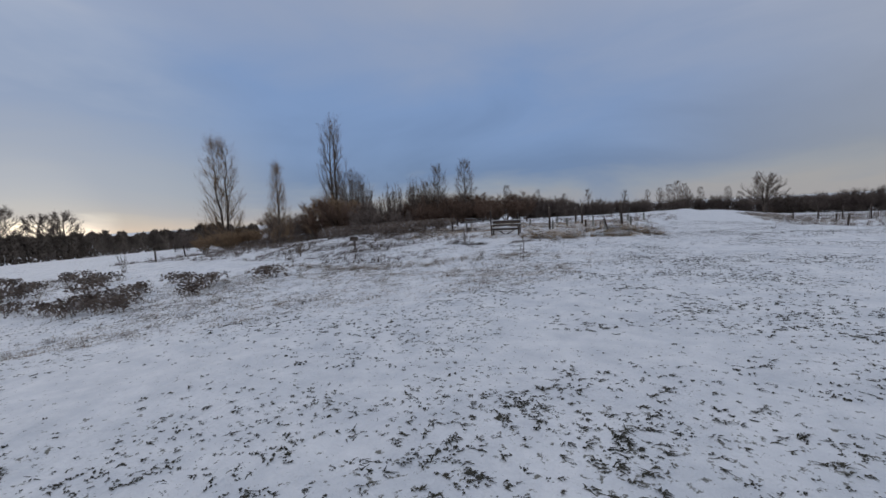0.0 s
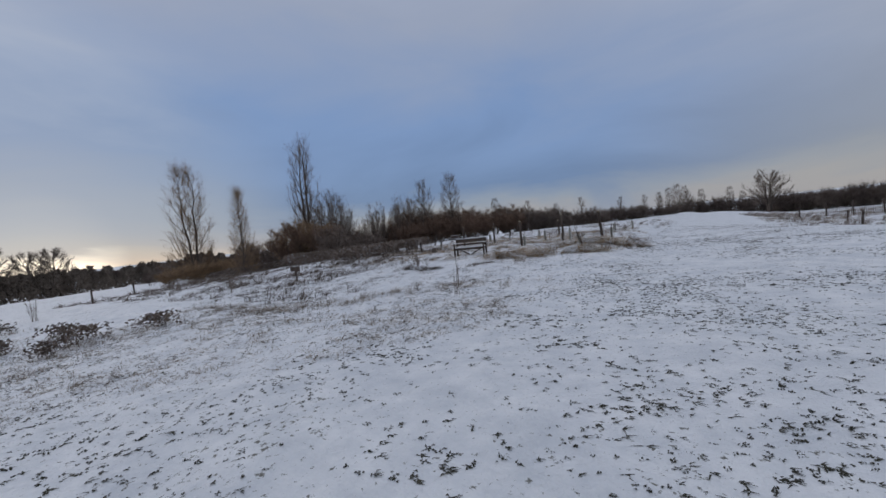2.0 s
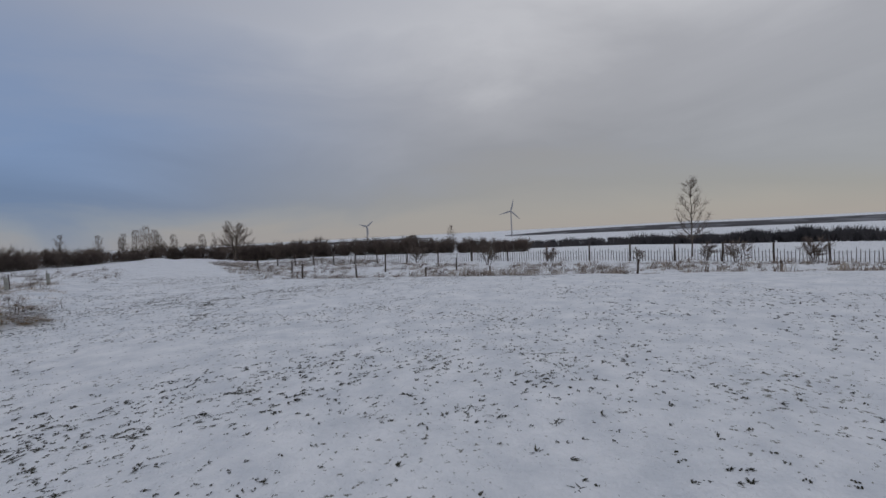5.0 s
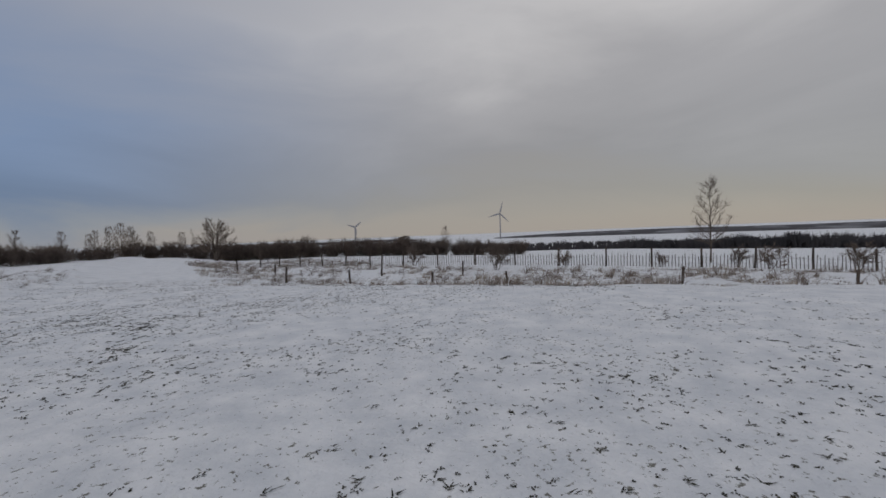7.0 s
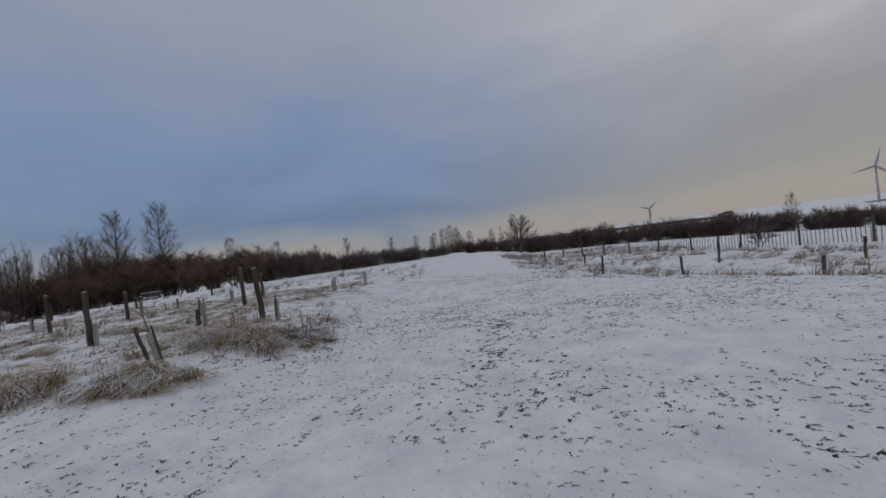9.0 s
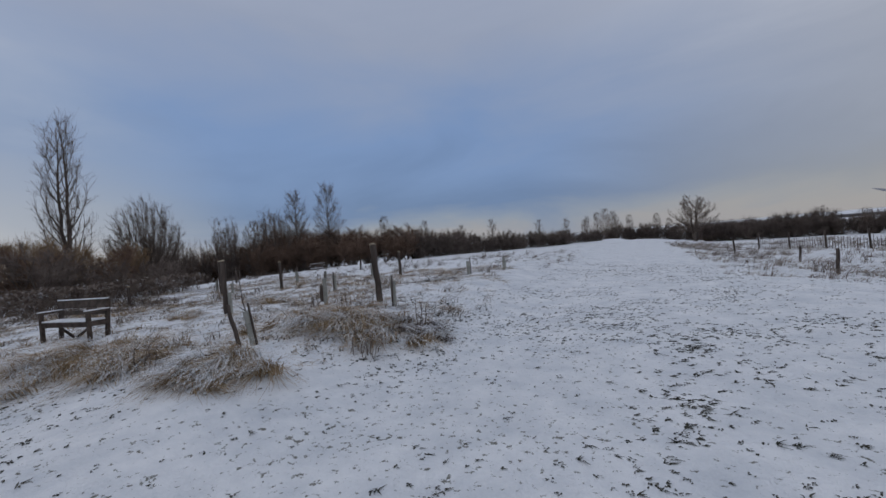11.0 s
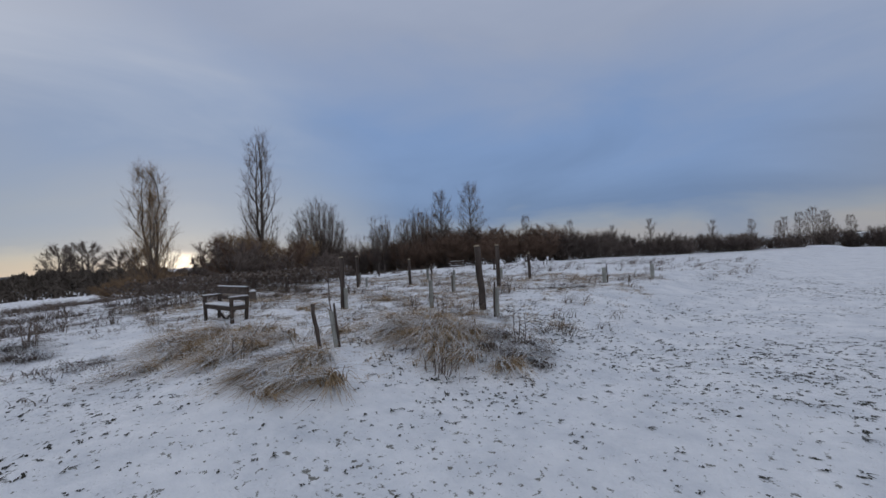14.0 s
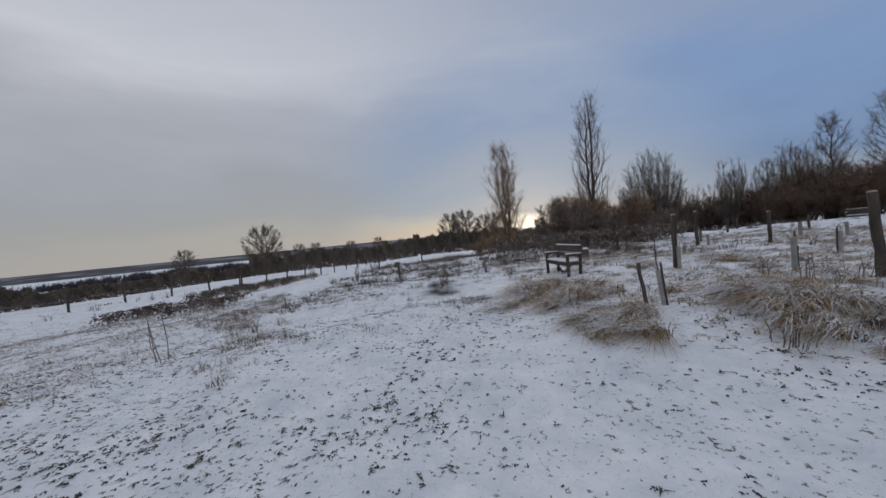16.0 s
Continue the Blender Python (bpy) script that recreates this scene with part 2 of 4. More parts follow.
def bevel_box(size, bevel=0.008, segments=1):
    bm = bmesh.new()
    bmesh.ops.create_cube(bm, size=1.0)
    bmesh.ops.scale(bm, vec=size, verts=bm.verts)
    bmesh.ops.bevel(bm, geom=list(bm.edges), offset=bevel, segments=segments, affect="EDGES", profile=0.6)
    return bm


def part(name, bm, mat, parent, label="", m=None):
    me = bpy.data.meshes.new(name)
    bm.to_mesh(me)
    bm.free()
    me.materials.append(mat)
    return child(name, me, parent, label, m)


def smooth(a, b, x):
    t = min(1.0, max(0.0, (x - a) / (b - a)))
    return t * t * (3 - 2 * t)


# ---- ground ----
def verge(x, y):
    """Metres past the rough edge on the east side of the mown strip."""
    return min(x - 10.4, 0.77 * (x - 10.2) + 0.64 * (y - 16) + 3.6)


def height(x, y):
    """The lie of the land, without the small bumps."""
    z = 0.06
    z += 0.38 * smooth(6.6, 4.0, x) * smooth(-7.0, 2.5, y) * smooth(-26, -8, x)
    z -= 0.85 * smooth(-3, 6, verge(x, y))
    z -= 2.1 * smooth(22, 75, x) + 4.5 * smooth(70, 200, x)
    z -= 0.9 * smooth(-8, -34, x) + 2.0 * smooth(-34, -95, x)
    z -= 0.5 * smooth(6, -6, x) * smooth(-4, -16, y)
    z -= 1.5 * smooth(-22, -60, y)
    z -= 0.35 * smooth(15, 44, y)
    z -= 2.5 * smooth(50, 130, y)
    z -= 6 * smooth(90, 500, math.hypot(x, y))
    return z


def bumps(x, y):
    d = math.hypot(x - 7, y + 8)
    if d > 70:
        return 0.0
    k = smooth(70, 30, d)
    rough = 0.35 + 0.65 * max(smooth(6.2, 4.5, x), smooth(-1, 2, verge(x, y)))
    v = 0.09 * rough * noise.noise((x * 0.5, y * 0.5, 0.3)) + 0.045 * rough * noise.noise((x * 1.7, y * 1.7, 2.1)) + 0.012 * noise.noise((x * 5, y * 5, 4.7))
    return v * k


def land(x, y):
    return height(x, y) + bumps(x, y)


def axis(lo, hi, c0, c1, fine, far):
    """Coordinates that are fine between c0 and c1 and widen outwards."""
    v = list(np.arange(c0, c1 + 1e-6, fine))
    step = fine
    while v[-1] < hi:
        step *= 1.18
        v.append(v[-1] + step)
    step = fine
    while v[0] > lo:
        step *= 1.18
        v.insert(0, v[0] - step)
    return v


def make_ground():
    xs = axis(-4500, 4500, -8, 16, 0.16, 4500)
    ys = axis(-4500, 4500, -20, 10, 0.16, 4500)
    v = [(x, y, land(x, y)) for y in ys for x in xs]
    nx = len(xs)
    f = [(j * nx + i, j * nx + i + 1, (j + 1) * nx + i + 1, (j + 1) * nx + i) for j in range(len(ys) - 1) for i in range(nx - 1)]
    me = bpy.data.meshes.new("ground")
    me.from_pydata(v, [], f)
    me.materials.append(M_GROUND)
    me.polygons.foreach_set("use_smooth", [True] * len(me.polygons))
    tagged(new("ground", me), "thin patchy snow over short winter grass", "ground", kind="structure")


make_ground()


def spot(x, y, turn=0.0, sink=0.0):
    return pose(x, y, land(x, y) - sink, 0, 0, turn)


# ---- the bench ----
def garden_bench(name, label, m, length=1.3):
    e = new(name)
    e.matrix_basis = m
    h = length / 2
    for sx in (-1, 1):
        part("leg", bevel_box((0.07, 0.07, 0.60)), M_WOOD, e, m=pose(sx * (h - 0.04), -0.36, 0.30))
        part("leg", bevel_box((0.07, 0.07, 0.84)), M_WOOD, e, m=pose(sx * (h - 0.04), -0.02, 0.42, -4))
        part("armrest", bevel_box((0.09, 0.46, 0.04)), M_WOOD, e, m=pose(sx * (h - 0.04), -0.20, 0.62))
        part("arm_snow", bevel_box((0.085, 0.42, 0.022), 0.009, 2), M_SNOW, e, "thin snow on the armrest", pose(sx * (h - 0.04), -0.20, 0.650))
        part("side_rail", bevel_box((0.05, 0.32, 0.07)), M_WOOD, e, m=pose(sx * (h - 0.04), -0.19, 0.37))
        b = bevel_box((0.045, 0.045, 0.68))
        part("brace", b, M_WOOD, e, m=pose(sx * (h * 0.45), -0.19, 0.24, 0, sx * 64))
    part("front_rail", bevel_box((length - 0.14, 0.04, 0.07)), M_WOOD, e, m=pose(0, -0.35, 0.36))
    for i in range(4):
        part("seat_slat", bevel_box((length - 0.02, 0.085, 0.03)), M_WOOD, e, m=pose(0, -0.345 + i * 0.095, 0.415))
    part("seat_snow", bevel_box((length - 0.1, 0.34, 0.03), 0.013, 2), M_SNOW, e, "thin snow on the seat", pose(0, -0.205, 0.444))
    part("back_rail", bevel_box((length + 0.02, 0.04, 0.17)), M_WOOD, e, m=pose(0, -0.02, 0.755, -4))
    part("back_rail", bevel_box((length - 0.08, 0.035, 0.09)), M_WOOD, e, m=pose(0, -0.035, 0.575, -4))
    part("back_snow", bevel_box((length, 0.045, 0.022), 0.009, 2), M_SNOW, e, "thin snow along the top rail", pose(0, -0.015, 0.85))
    return tagged(e, label, "bench")


garden_bench("bench", "dark weathered wooden bench with arms and snow on its seat", pose(-0.06, 0.02, land(0, -0.2) - 0.05, 0, 0, 6), 1.6)
bpy.data.objects["bench"].scale = (0.77, 0.77, 0.77)
garden_bench("bench", "far dark wooden bench below the thicket", spot(-11.6, 17.8, 35, 0.2), 1.3).scale = (0.75, 0.75, 0.75)


# ---- stakes and tree shelters ----
def tree_stake(x, y, h, r=0.05, lean=(0, 0), label="dark round wooden stake with a pale cut top", snow=True, turn=None):
    e = new("tree_stake")
    e.matrix_basis = pose(x, y, land(x, y) - 0.04, lean[0], lean[1], random.uniform(0, 360) if turn is None else turn)
    s = Soup()
    n = 7
    pts = [Vector((0.006 * math.sin(i * 1.7 + x), 0.006 * math.cos(i * 2.1 + y), h * i / (n - 1))) for i in range(n)]
    s.tube(pts, [r * (1.06 - 0.1 * i / (n - 1)) * (1 + 0.04 * math.sin(i * 2.3 + x * 3)) for i in range(n)], 10, True)
    child("shaft", s.mesh("shaft", M_POST), e)
    if snow:
        c = Soup()
        c.tube([Vector((0, 0, h)), Vector((0, 0, h + 0.014)), Vector((0, 0, h + 0.022))], [r * 0.93, r * 0.9, r * 0.55], 10, True)
        child("cap", c.mesh("cap", M_CUT), e, "pale frosted cut end")
    return tagged(e, label, "stake", "stakes of the young plantation")


def tree_shelter(x, y, h, r=0.036, lean=(0, 0), sapling=0.0, stick=True, label="grey-green plastic tree shelter tied to a thin stick", turn=None):
    e = new("tree_shelter")
    e.matrix_basis = pose(x, y, land(x, y) - 0.03, lean[0], lean[1], random.uniform(0, 360) if turn is None else turn)
    s = Soup()
    s.tube([Vector((0, 0, 0)), Vector((0, 0, h * 0.5)), Vector((0, 0, h)), Vector((0, 0, h + 0.015)), Vector((0, 0, h)), Vector((0, 0, h * 0.4))],
           [r, r * 0.97, r, r * 1.12, r * 0.88, r * 0.85], 12)
    child("tube", s.mesh("tube", M_TUBE), e)
    if stick:
        s = Soup()
        s.tube([Vector((r + 0.015, 0, -0.05)), Vector((r + 0.02, 0, h * 0.6)), Vector((r + 0.012, 0.01, h + 0.1))], [0.014, 0.013, 0.012], 6, True)
        child("stick", s.mesh("stick", M_POST), e)
        t = Soup()
        t.tube([Vector((0, 0, h * 0.66)), Vector((0, 0, h * 0.66 + 0.008))], [r * 1.03, r * 1.03], 12)
        child("tie", t.mesh("tie", M_TUBE), e)
    if sapling:
        s = Soup()
        pts = [Vector((0.02 * math.sin(i), 0.02 * math.cos(i * 1.3), h * 0.5 + i * (sapling - h * 0.5) / 6)) for i in range(7)]
        s.tube(pts, [0.011 * (1 - i * 0.12) for i in range(7)], 5)
        for i in range(2, 7):
            for _ in range(3):
                a = random.uniform(0, 6.28)
                s.spike(pts[i], pts[i] + Vector((0.13 * math.cos(a), 0.13 * math.sin(a), random.uniform(0.03, 0.15))), 0.004)
        child("sapling", s.mesh("sapling", M_TWIG), e, "bare young sapling")
    return tagged(e, label, "tree shelter", "tree shelters of the young plantation")


tree_stake(1.32, 1.53, 0.99, 0.045)
tree_stake(-3.0, 4.56, 1.0, 0.045)
tree_stake(-1.9, 5.77, 0.84, 0.045)
tree_stake(4.17, 2.25, 0.99, 0.05, (0, -4), turn=0)
tree_stake(1.67, 5.75, 1.07, 0.05)
tree_stake(0.55, 8.73, 0.85, 0.05)
tree_stake(-4.55, 2.94, 0.55, 0.04, label="short dark wooden stake beside the bench")
tree_shelter(4.52, 2.12, 0.42, 0.042, (0, -3), stick=True)
tree_shelter(2.99, 2.26, 0.5, 0.036, (2, -3))
tree_shelter(-1.95, 7.8, 0.36, 0.04, stick=False)
tree_shelter(4.02, -0.12, 0.42, 0.038, (0, -12), sapling=0.9, label="leaning plastic tree shelter with a bare sapling", turn=0)
tree_stake(4.14, -0.38, 0.58, 0.022, (0, -17), "thin leaning stick beside the tree shelter", False, 0)
tree_shelter(1.48, 1.50, 0.4, 0.034)
tree_shelter(-2.6, 4.62, 0.3, 0.034, stick=False)


# ---- trees and shrubs ----
def build_tree(seed, h, r, spec, twigs, twig_len, twig_r=0.008, wob=0.12, stems=1, spread=0.0, twig_mat=None, bark=None):
    """Meshes of a bare tree: (trunk and limbs, crown of branches and twigs). spec: per level (count, start, angle, length, upward pull)."""
    g = random.Random(seed)
    wood, crown = Soup(), Soup()

    def wobble(s):
        return Vector((g.uniform(-s, s), g.uniform(-s, s), g.uniform(-s, s)))

    def grow(at, d, length, rad, lvl, pull):
        n = (9, 6, 3, 2)[min(lvl, 3)]
        pts, p, dd = [at.copy()], at.copy(), d.copy()
        for i in range(n):
            dd = (dd + wobble(wob * (0.45, 1.3, 2.0, 2.4)[min(lvl, 3)]) + Vector((0, 0, pull))).normalized()
            p = p + dd * (length / n)
            pts.append(p.copy())
        radii = [max(0.004, rad * (1 - 0.9 * i / n)) for i in range(n + 1)]
        (wood if lvl <= 1 else crown).tube(pts, radii, (8, 5, 3, 3)[min(lvl, 3)])
        if lvl < len(spec):
            count, start, ang, ratio, up = spec[lvl]
            for k in range(count):
                t = start + (1 - start) * (k + g.random()) / count
                i = min(n - 1, int(t * n))
                q = pts[i].lerp(pts[i + 1], t * n - i)
                axis_d = (pts[i + 1] - pts[i]).normalized()
                side = axis_d.orthogonal().normalized()
                side.rotate(Matrix.Rotation(g.uniform(0, 6.283), 3, axis_d))
                a = radians(ang * g.uniform(0.7, 1.3))
                nd = (axis_d * math.cos(a) + side * math.sin(a)).normalized()
                grow(q, nd, length * ratio * g.uniform(0.65, 1.2) * (1.15 - 0.55 * t), max(0.006, radii[i] * 0.42), lvl + 1, up)
        if lvl >= 1:
            for k in range(twigs if lvl >= len(spec) else twigs // 2):
                t = g.random()
                i = min(n - 1, int(t * n))
                q = pts[i].lerp(pts[i + 1], t * n - i)
                e = (pts[i + 1] - pts[i]).normalized() * 1.2 + wobble(0.7) + Vector((0, 0, 0.3))
                crown.spike(q, q + e.normalized() * twig_len * g.uniform(0.5, 1.2), twig_r)

    for s in range(stems):
        a = 6.283 * s / stems + g.uniform(-0.4, 0.4)
        tilt = radians(spread) * g.uniform(0.4, 1.1)
        d = Vector((math.sin(tilt) * math.cos(a), math.sin(tilt) * math.sin(a), math.cos(tilt)))
        off = Vector((math.cos(a), math.sin(a), 0)) * (0.0 if stems == 1 else r * 1.6)
        grow(off + Vector((0, 0, -0.1)), d, h * g.uniform(0.85, 1.0) if stems > 1 else h, r, 0, 0.03)
    return wood.mesh("trunk", bark or M_BARK), crown.mesh("crown", twig_mat or M_TWIG)


def plant(name, meshes, x, y, turn, scale, label, category="tree", group="", lean=0.0):
    e = new(name)
    e.matrix_basis = pose(x, y, land(x, y) - 0.05, lean, 0, turn)
    e.scale = (scale[0], scale[0], scale[1]) if isinstance(scale, tuple) else (scale,) * 3
    child("trunk", meshes[0], e)
    child("crown", meshes[1], e)
    return tagged(e, label, category, group)


def shape_tree(seed, h, w, profile, trunk_h, limbs, subs, twigs, twig_len, trunk_r, leaders=1, fork=0.0, top=0.95, steep=1.2, ground=False,
               twig_r=0.0045, sub_len=0.13, twig_mat=None, bark=None):
    """Meshes of a bare tree whose limbs fill a crown: profile gives its half-width at a share of its height."""
    g = random.Random(seed)
    wood, crown = Soup(), Soup()

    def shake(k):
        return Vector((g.uniform(-k, k), g.uniform(-k, k), g.uniform(-k, k)))

    stems = []
    for s in range(leaders):
        a = 6.283 * s / leaders + g.uniform(0, 0.6)
        out = Vector((math.cos(a), math.sin(a), 0)) * fork
        pts = [Vector((0, 0, -0.1)) + out * 0.06]
        for i in range(1, 10):
            t = i / 9
            pts.append(out * (0.06 + 0.94 * min(1, t * 1.6)) + Vector((0, 0, h * top * t * (1 - 0.08 * s))) + shake(0.012 * h * (0.3 + t)))
        rad = [trunk_r * (1.15 - t / 9 * 1.05) + 0.004 for t in range(10)]
        if not ground:
            wood.tube(pts, rad, 8)
        stems.append(pts)

    def on_stem(pts, z):
        z = min(max(z, pts[0].z), pts[-1].z)
        for p, q in zip(pts, pts[1:]):
            if q.z >= z:
                return p.lerp(q, (z - p.z) / max(1e-4, q.z - p.z))
        return pts[-1].copy()

    for i in range(limbs):
        u = (i + g.random()) / limbs
        a = i * 2.39996 + g.uniform(-0.5, 0.5)
        out = Vector((math.cos(a), math.sin(a), 0))
        z_end = trunk_h + (h - trunk_h) * u
        r_end = w / 2 * profile(u) * math.sqrt(g.uniform(0.3, 1.0)) * g.uniform(0.85, 1.08)
        stem = stems[i % leaders]
        if ground:
            start = out * g.uniform(0.02, 0.12) * w * 0.5 + Vector((0, 0, -0.1))
            centre = Vector((0, 0, 0))
        else:
            start = on_stem(stem, max(trunk_h * g.uniform(0.75, 1.0), min(z_end - r_end * steep * g.uniform(0.8, 1.25), h * top * 0.93)))
            centre = on_stem(stem, z_end)
        end = Vector((centre.x, centre.y, z_end)) + out * r_end
        reach = (end - start).length
        bow = out * reach * 0.10 if not ground else out * reach * 0.03
        pts = [start.lerp(end, t) + bow * math.sin(math.pi * t) + shake(0.03 * reach) * (1 if 0 < t < 1 else 0) for t in (0, 0.2, 0.4, 0.6, 0.8, 1.0)]
        thick = min(trunk_r * 0.55, 0.006 + 0.011 * reach) if not ground else trunk_r * g.uniform(0.6, 1.1)
        wood.tube(pts, [max(0.004, thick * (1 - 0.17 * k)) for k in range(6)], 5)
        for _ in range(subs):
            t = g.uniform(0.25, 1.0)
            k = min(4, int(t * 5))
            q = pts[k].lerp(pts[k + 1], t * 5 - k)
            way = ((pts[k + 1] - pts[k]).normalized() + shake(0.8) + Vector((0, 0, 0.25))).normalized()
            length = sub_len * h * g.uniform(0.5, 1.2) * (1.15 - 0.45 * t)
            e = q + way * length
            m = q.lerp(e, 0.5) + shake(0.06 * length)
            crown.tube([q, m, e], [max(0.0045, thick * 0.3), 0.0045, 0.003], 3)
            for _ in range(twigs):
                f = g.random()
                b = q.lerp(m, f * 2) if f < 0.5 else m.lerp(e, f * 2 - 1)
                d = (way * 0.9 + shake(0.75) + Vector((0, 0, 0.2))).normalized()
                crown.spike(b, b + d * twig_len * g.uniform(0.5, 1.2), twig_r)
    return wood.mesh("trunk", bark or M_BARK), crown.mesh("crown", twig_mat or M_TWIG)


def spindle(u):
    return max(0.12, math.sin(math.pi * min(1, 0.12 + 0.8 * u)) ** 0.7)


def plume(u):
    return max(0.1, (1 - u) ** 0.75)


def dome(u):
    return math.sqrt(max(0.03, 1 - (0.2 + 0.8 * u) ** 2.2)) if u > 0.25 else 0.72 + u


def globe(u):
    return max(0.12, math.sqrt(max(0, 1 - (1.7 * u - 0.72) ** 2)))


def vase(u):
    return 0.45 + 0.5 * math.sin(math.pi * min(1, 0.15 + 0.75 * u))


POPLAR = shape_tree(3, 9.0, 2.1, spindle, 1.1, 70, 9, 7, 0.42, 0.12, leaders=2, fork=0.16, steep=2.6, sub_len=0.1)
WILLOW = shape_tree(5, 8.2, 3.6, plume, 0.4, 84, 9, 9, 0.55, 0.08, leaders=2, fork=0.34, steep=2.0, twig_r=0.0032, sub_len=0.11, twig_mat=M_TWIG_GOLD)
ROUND = shape_tree(8, 6.3, 6.6, dome, 1.4, 120, 24, 9, 0.42, 0.045, ground=True, sub_len=0.14)
BIRCH = shape_tree(12, 7.1, 2.5, spindle, 1.5, 60, 10, 8, 0.36, 0.07, steep=1.2, sub_len=0.09)
BIRCH_OPEN = shape_tree(13, 5.6, 3.6, plume, 1.6, 40, 9, 5, 0.34, 0.05, steep=1.0, sub_len=0.09)
OAK = shape_tree(21, 4.9, 4.7, globe, 1.2, 70, 14, 8, 0.3, 0.17, leaders=3, fork=0.3, top=0.8, steep=0.75, twig_r=0.007, sub_len=0.12)
OAK_WIDE = shape_tree(27, 5.6, 4.6, globe, 1.6, 70, 14, 8, 0.36, 0.16, leaders=2, fork=0.3, top=0.85, steep=0.8, twig_r=0.009, sub_len=0.12)
THICKET = [shape_tree(90 + k, 5.4, 3.2, vase, 1.2, 52, 18, 9, 0.42, 0.04, ground=True, sub_len=0.12, twig_mat=M_TWIG) for k in range(3)]
SLIM = shape_tree(33, 3.8, 1.25, spindle, 0.7, 34, 8, 7, 0.26, 0.04, steep=1.4, sub_len=0.1)
SHRUBS = [build_tree(40 + k, 2.5, 0.035, [(8, 0.12, 30, 0.5, 0.06), (6, 0.12, 36, 0.55, 0.04)], 12, 0.5, 0.0055, 0.1, stems=6, spread=28, twig_mat=M_TWIG_RUST) for k in range(4)]
GOLD = build_tree(49, 2.5, 0.035, [(8, 0.1, 32, 0.5, 0.06), (6, 0.12, 36, 0.55, 0.04)], 12, 0.5, 0.0055, 0.1, stems=7, spread=34, twig_mat=M_TWIG_GOLD)
LOW = [build_tree(80 + k, 1.7, 0.03, [(8, 0.03, 40, 0.5, 0.05), (6, 0.05, 40, 0.55, 0.03)], 8, 0.45, 0.0065, 0.1, stems=7, spread=46, twig_mat=M_TWIG) for k in range(3)]
BUSHES = [build_tree(60 + k, 1.55, 0.03, [(8, 0.2, 42, 0.55, 0.02), (6, 0.15, 40, 0.5, 0.02)], 9, 0.3, 0.006, 0.14, stems=4, spread=26) for k in range(3)]

plant("poplar_tree", POPLAR, -17.9, 7.1, 20, (1.0, 1.04), "tall narrow bare poplar standing above the thicket", "tree")
plant("willow_tree", WILLOW, -26.3, 2.8, 60, (1.2, 1.1), "tall bare golden-twigged willow with two slender stems", "tree")
plant("small_willow_tree", WILLOW, -17.4, 1.5, 130, (0.62, 0.66), "smaller bare willow behind the scrub", "tree")
plant("round_tree", ROUND, -21.8, 13.0, 0, 1.0, "round many-stemmed bare tree beside the thicket", "tree")
plant("birch_tree", BIRCH, -15.0, 23.2, 0, 0.98, "slender bare birch rising from the thicket", "tree", "birches in the thicket")
plant("birch_tree", BIRCH, -18.3, 22.9, 140, 0.98, "slender bare birch rising from the thicket", "tree", "birches in the thicket")
plant("oak_tree", OAK, 13.7, 54.1, 30, (1.12, 1.08), "lone bare oak with crooked spreading limbs", "tree")
for i, (x, y, k) in enumerate(((-20.7, 18.0, 0.95), (-19.3, 19.2, 0.8), (-21.6, 23.2, 1.15), (-20.4, 22.0, 0.95), (-19.6, 23.8, 1.0), (-17.2, 21.6, 0.72), (-23.4, 19.8, 0.85), (-22.6, 17.2, 0.7), (-23.8, 15.6, 0.62), (-25.0, 17.4, 0.7), (-22.2, 15.9, 0.5))):
    plant("thicket_tree", THICKET[i % 3], x, y, 77 * i, (k * 0.85, k), "tall upright bare tree in the thicket", "tree", "tall trees of the thicket")

for i, (x, y, k) in enumerate(((-23.6, 1.2, 0.62), (-24.6, 2.2, 0.7), (-23.9, 3.4, 0.66), (-25.4, 4.2, 0.72), (-24.8, 0.2, 0.6))):
    plant("golden_shrub", GOLD, x, y, 70 * i, (k * 1.2, k * 0.8), "low golden-brown twiggy shrub under the willow", "shrub", "golden shrubs under the willow")
for i, (x, y, k) in enumerate(((-15.6, 4.9, 0.95), (-16.6, 5.9, 1.1), (-17.2, 4.6, 1.0), (-18.6, 6.2, 1.1), (-18.9, 9.2, 1.05), (-20.0, 10.6, 1.1))):
    plant("golden_shrub", GOLD if i % 2 else SHRUBS[i % 4], x, y, 50 * i, (k * 1.1, k), "brown twiggy shrub at the foot of the poplar", "shrub", "shrubs round the poplar")
# the rusty thicket behind the stakes, then the lower hedge that runs on towards the rise
rnd = random.Random(7)


def hedge_row(p0, p1, n, size, spread, meshes, label, category, group, rise=1.0):
    for i in range(n):
        t = (i + rnd.uniform(-0.3, 0.3)) / max(1, n - 1)
        s0, s1 = size
        s = (s0 + (s1 - s0) * t) * rnd.uniform(0.7, 1.2)
        plant("shrub", meshes[rnd.randrange(len(meshes))], p0[0] + (p1[0] - p0[0]) * t + rnd.uniform(-spread, spread),
              p0[1] + (p1[1] - p0[1]) * t + rnd.uniform(-spread, spread), rnd.uniform(0, 360), (s, s * rise), label, category, group)


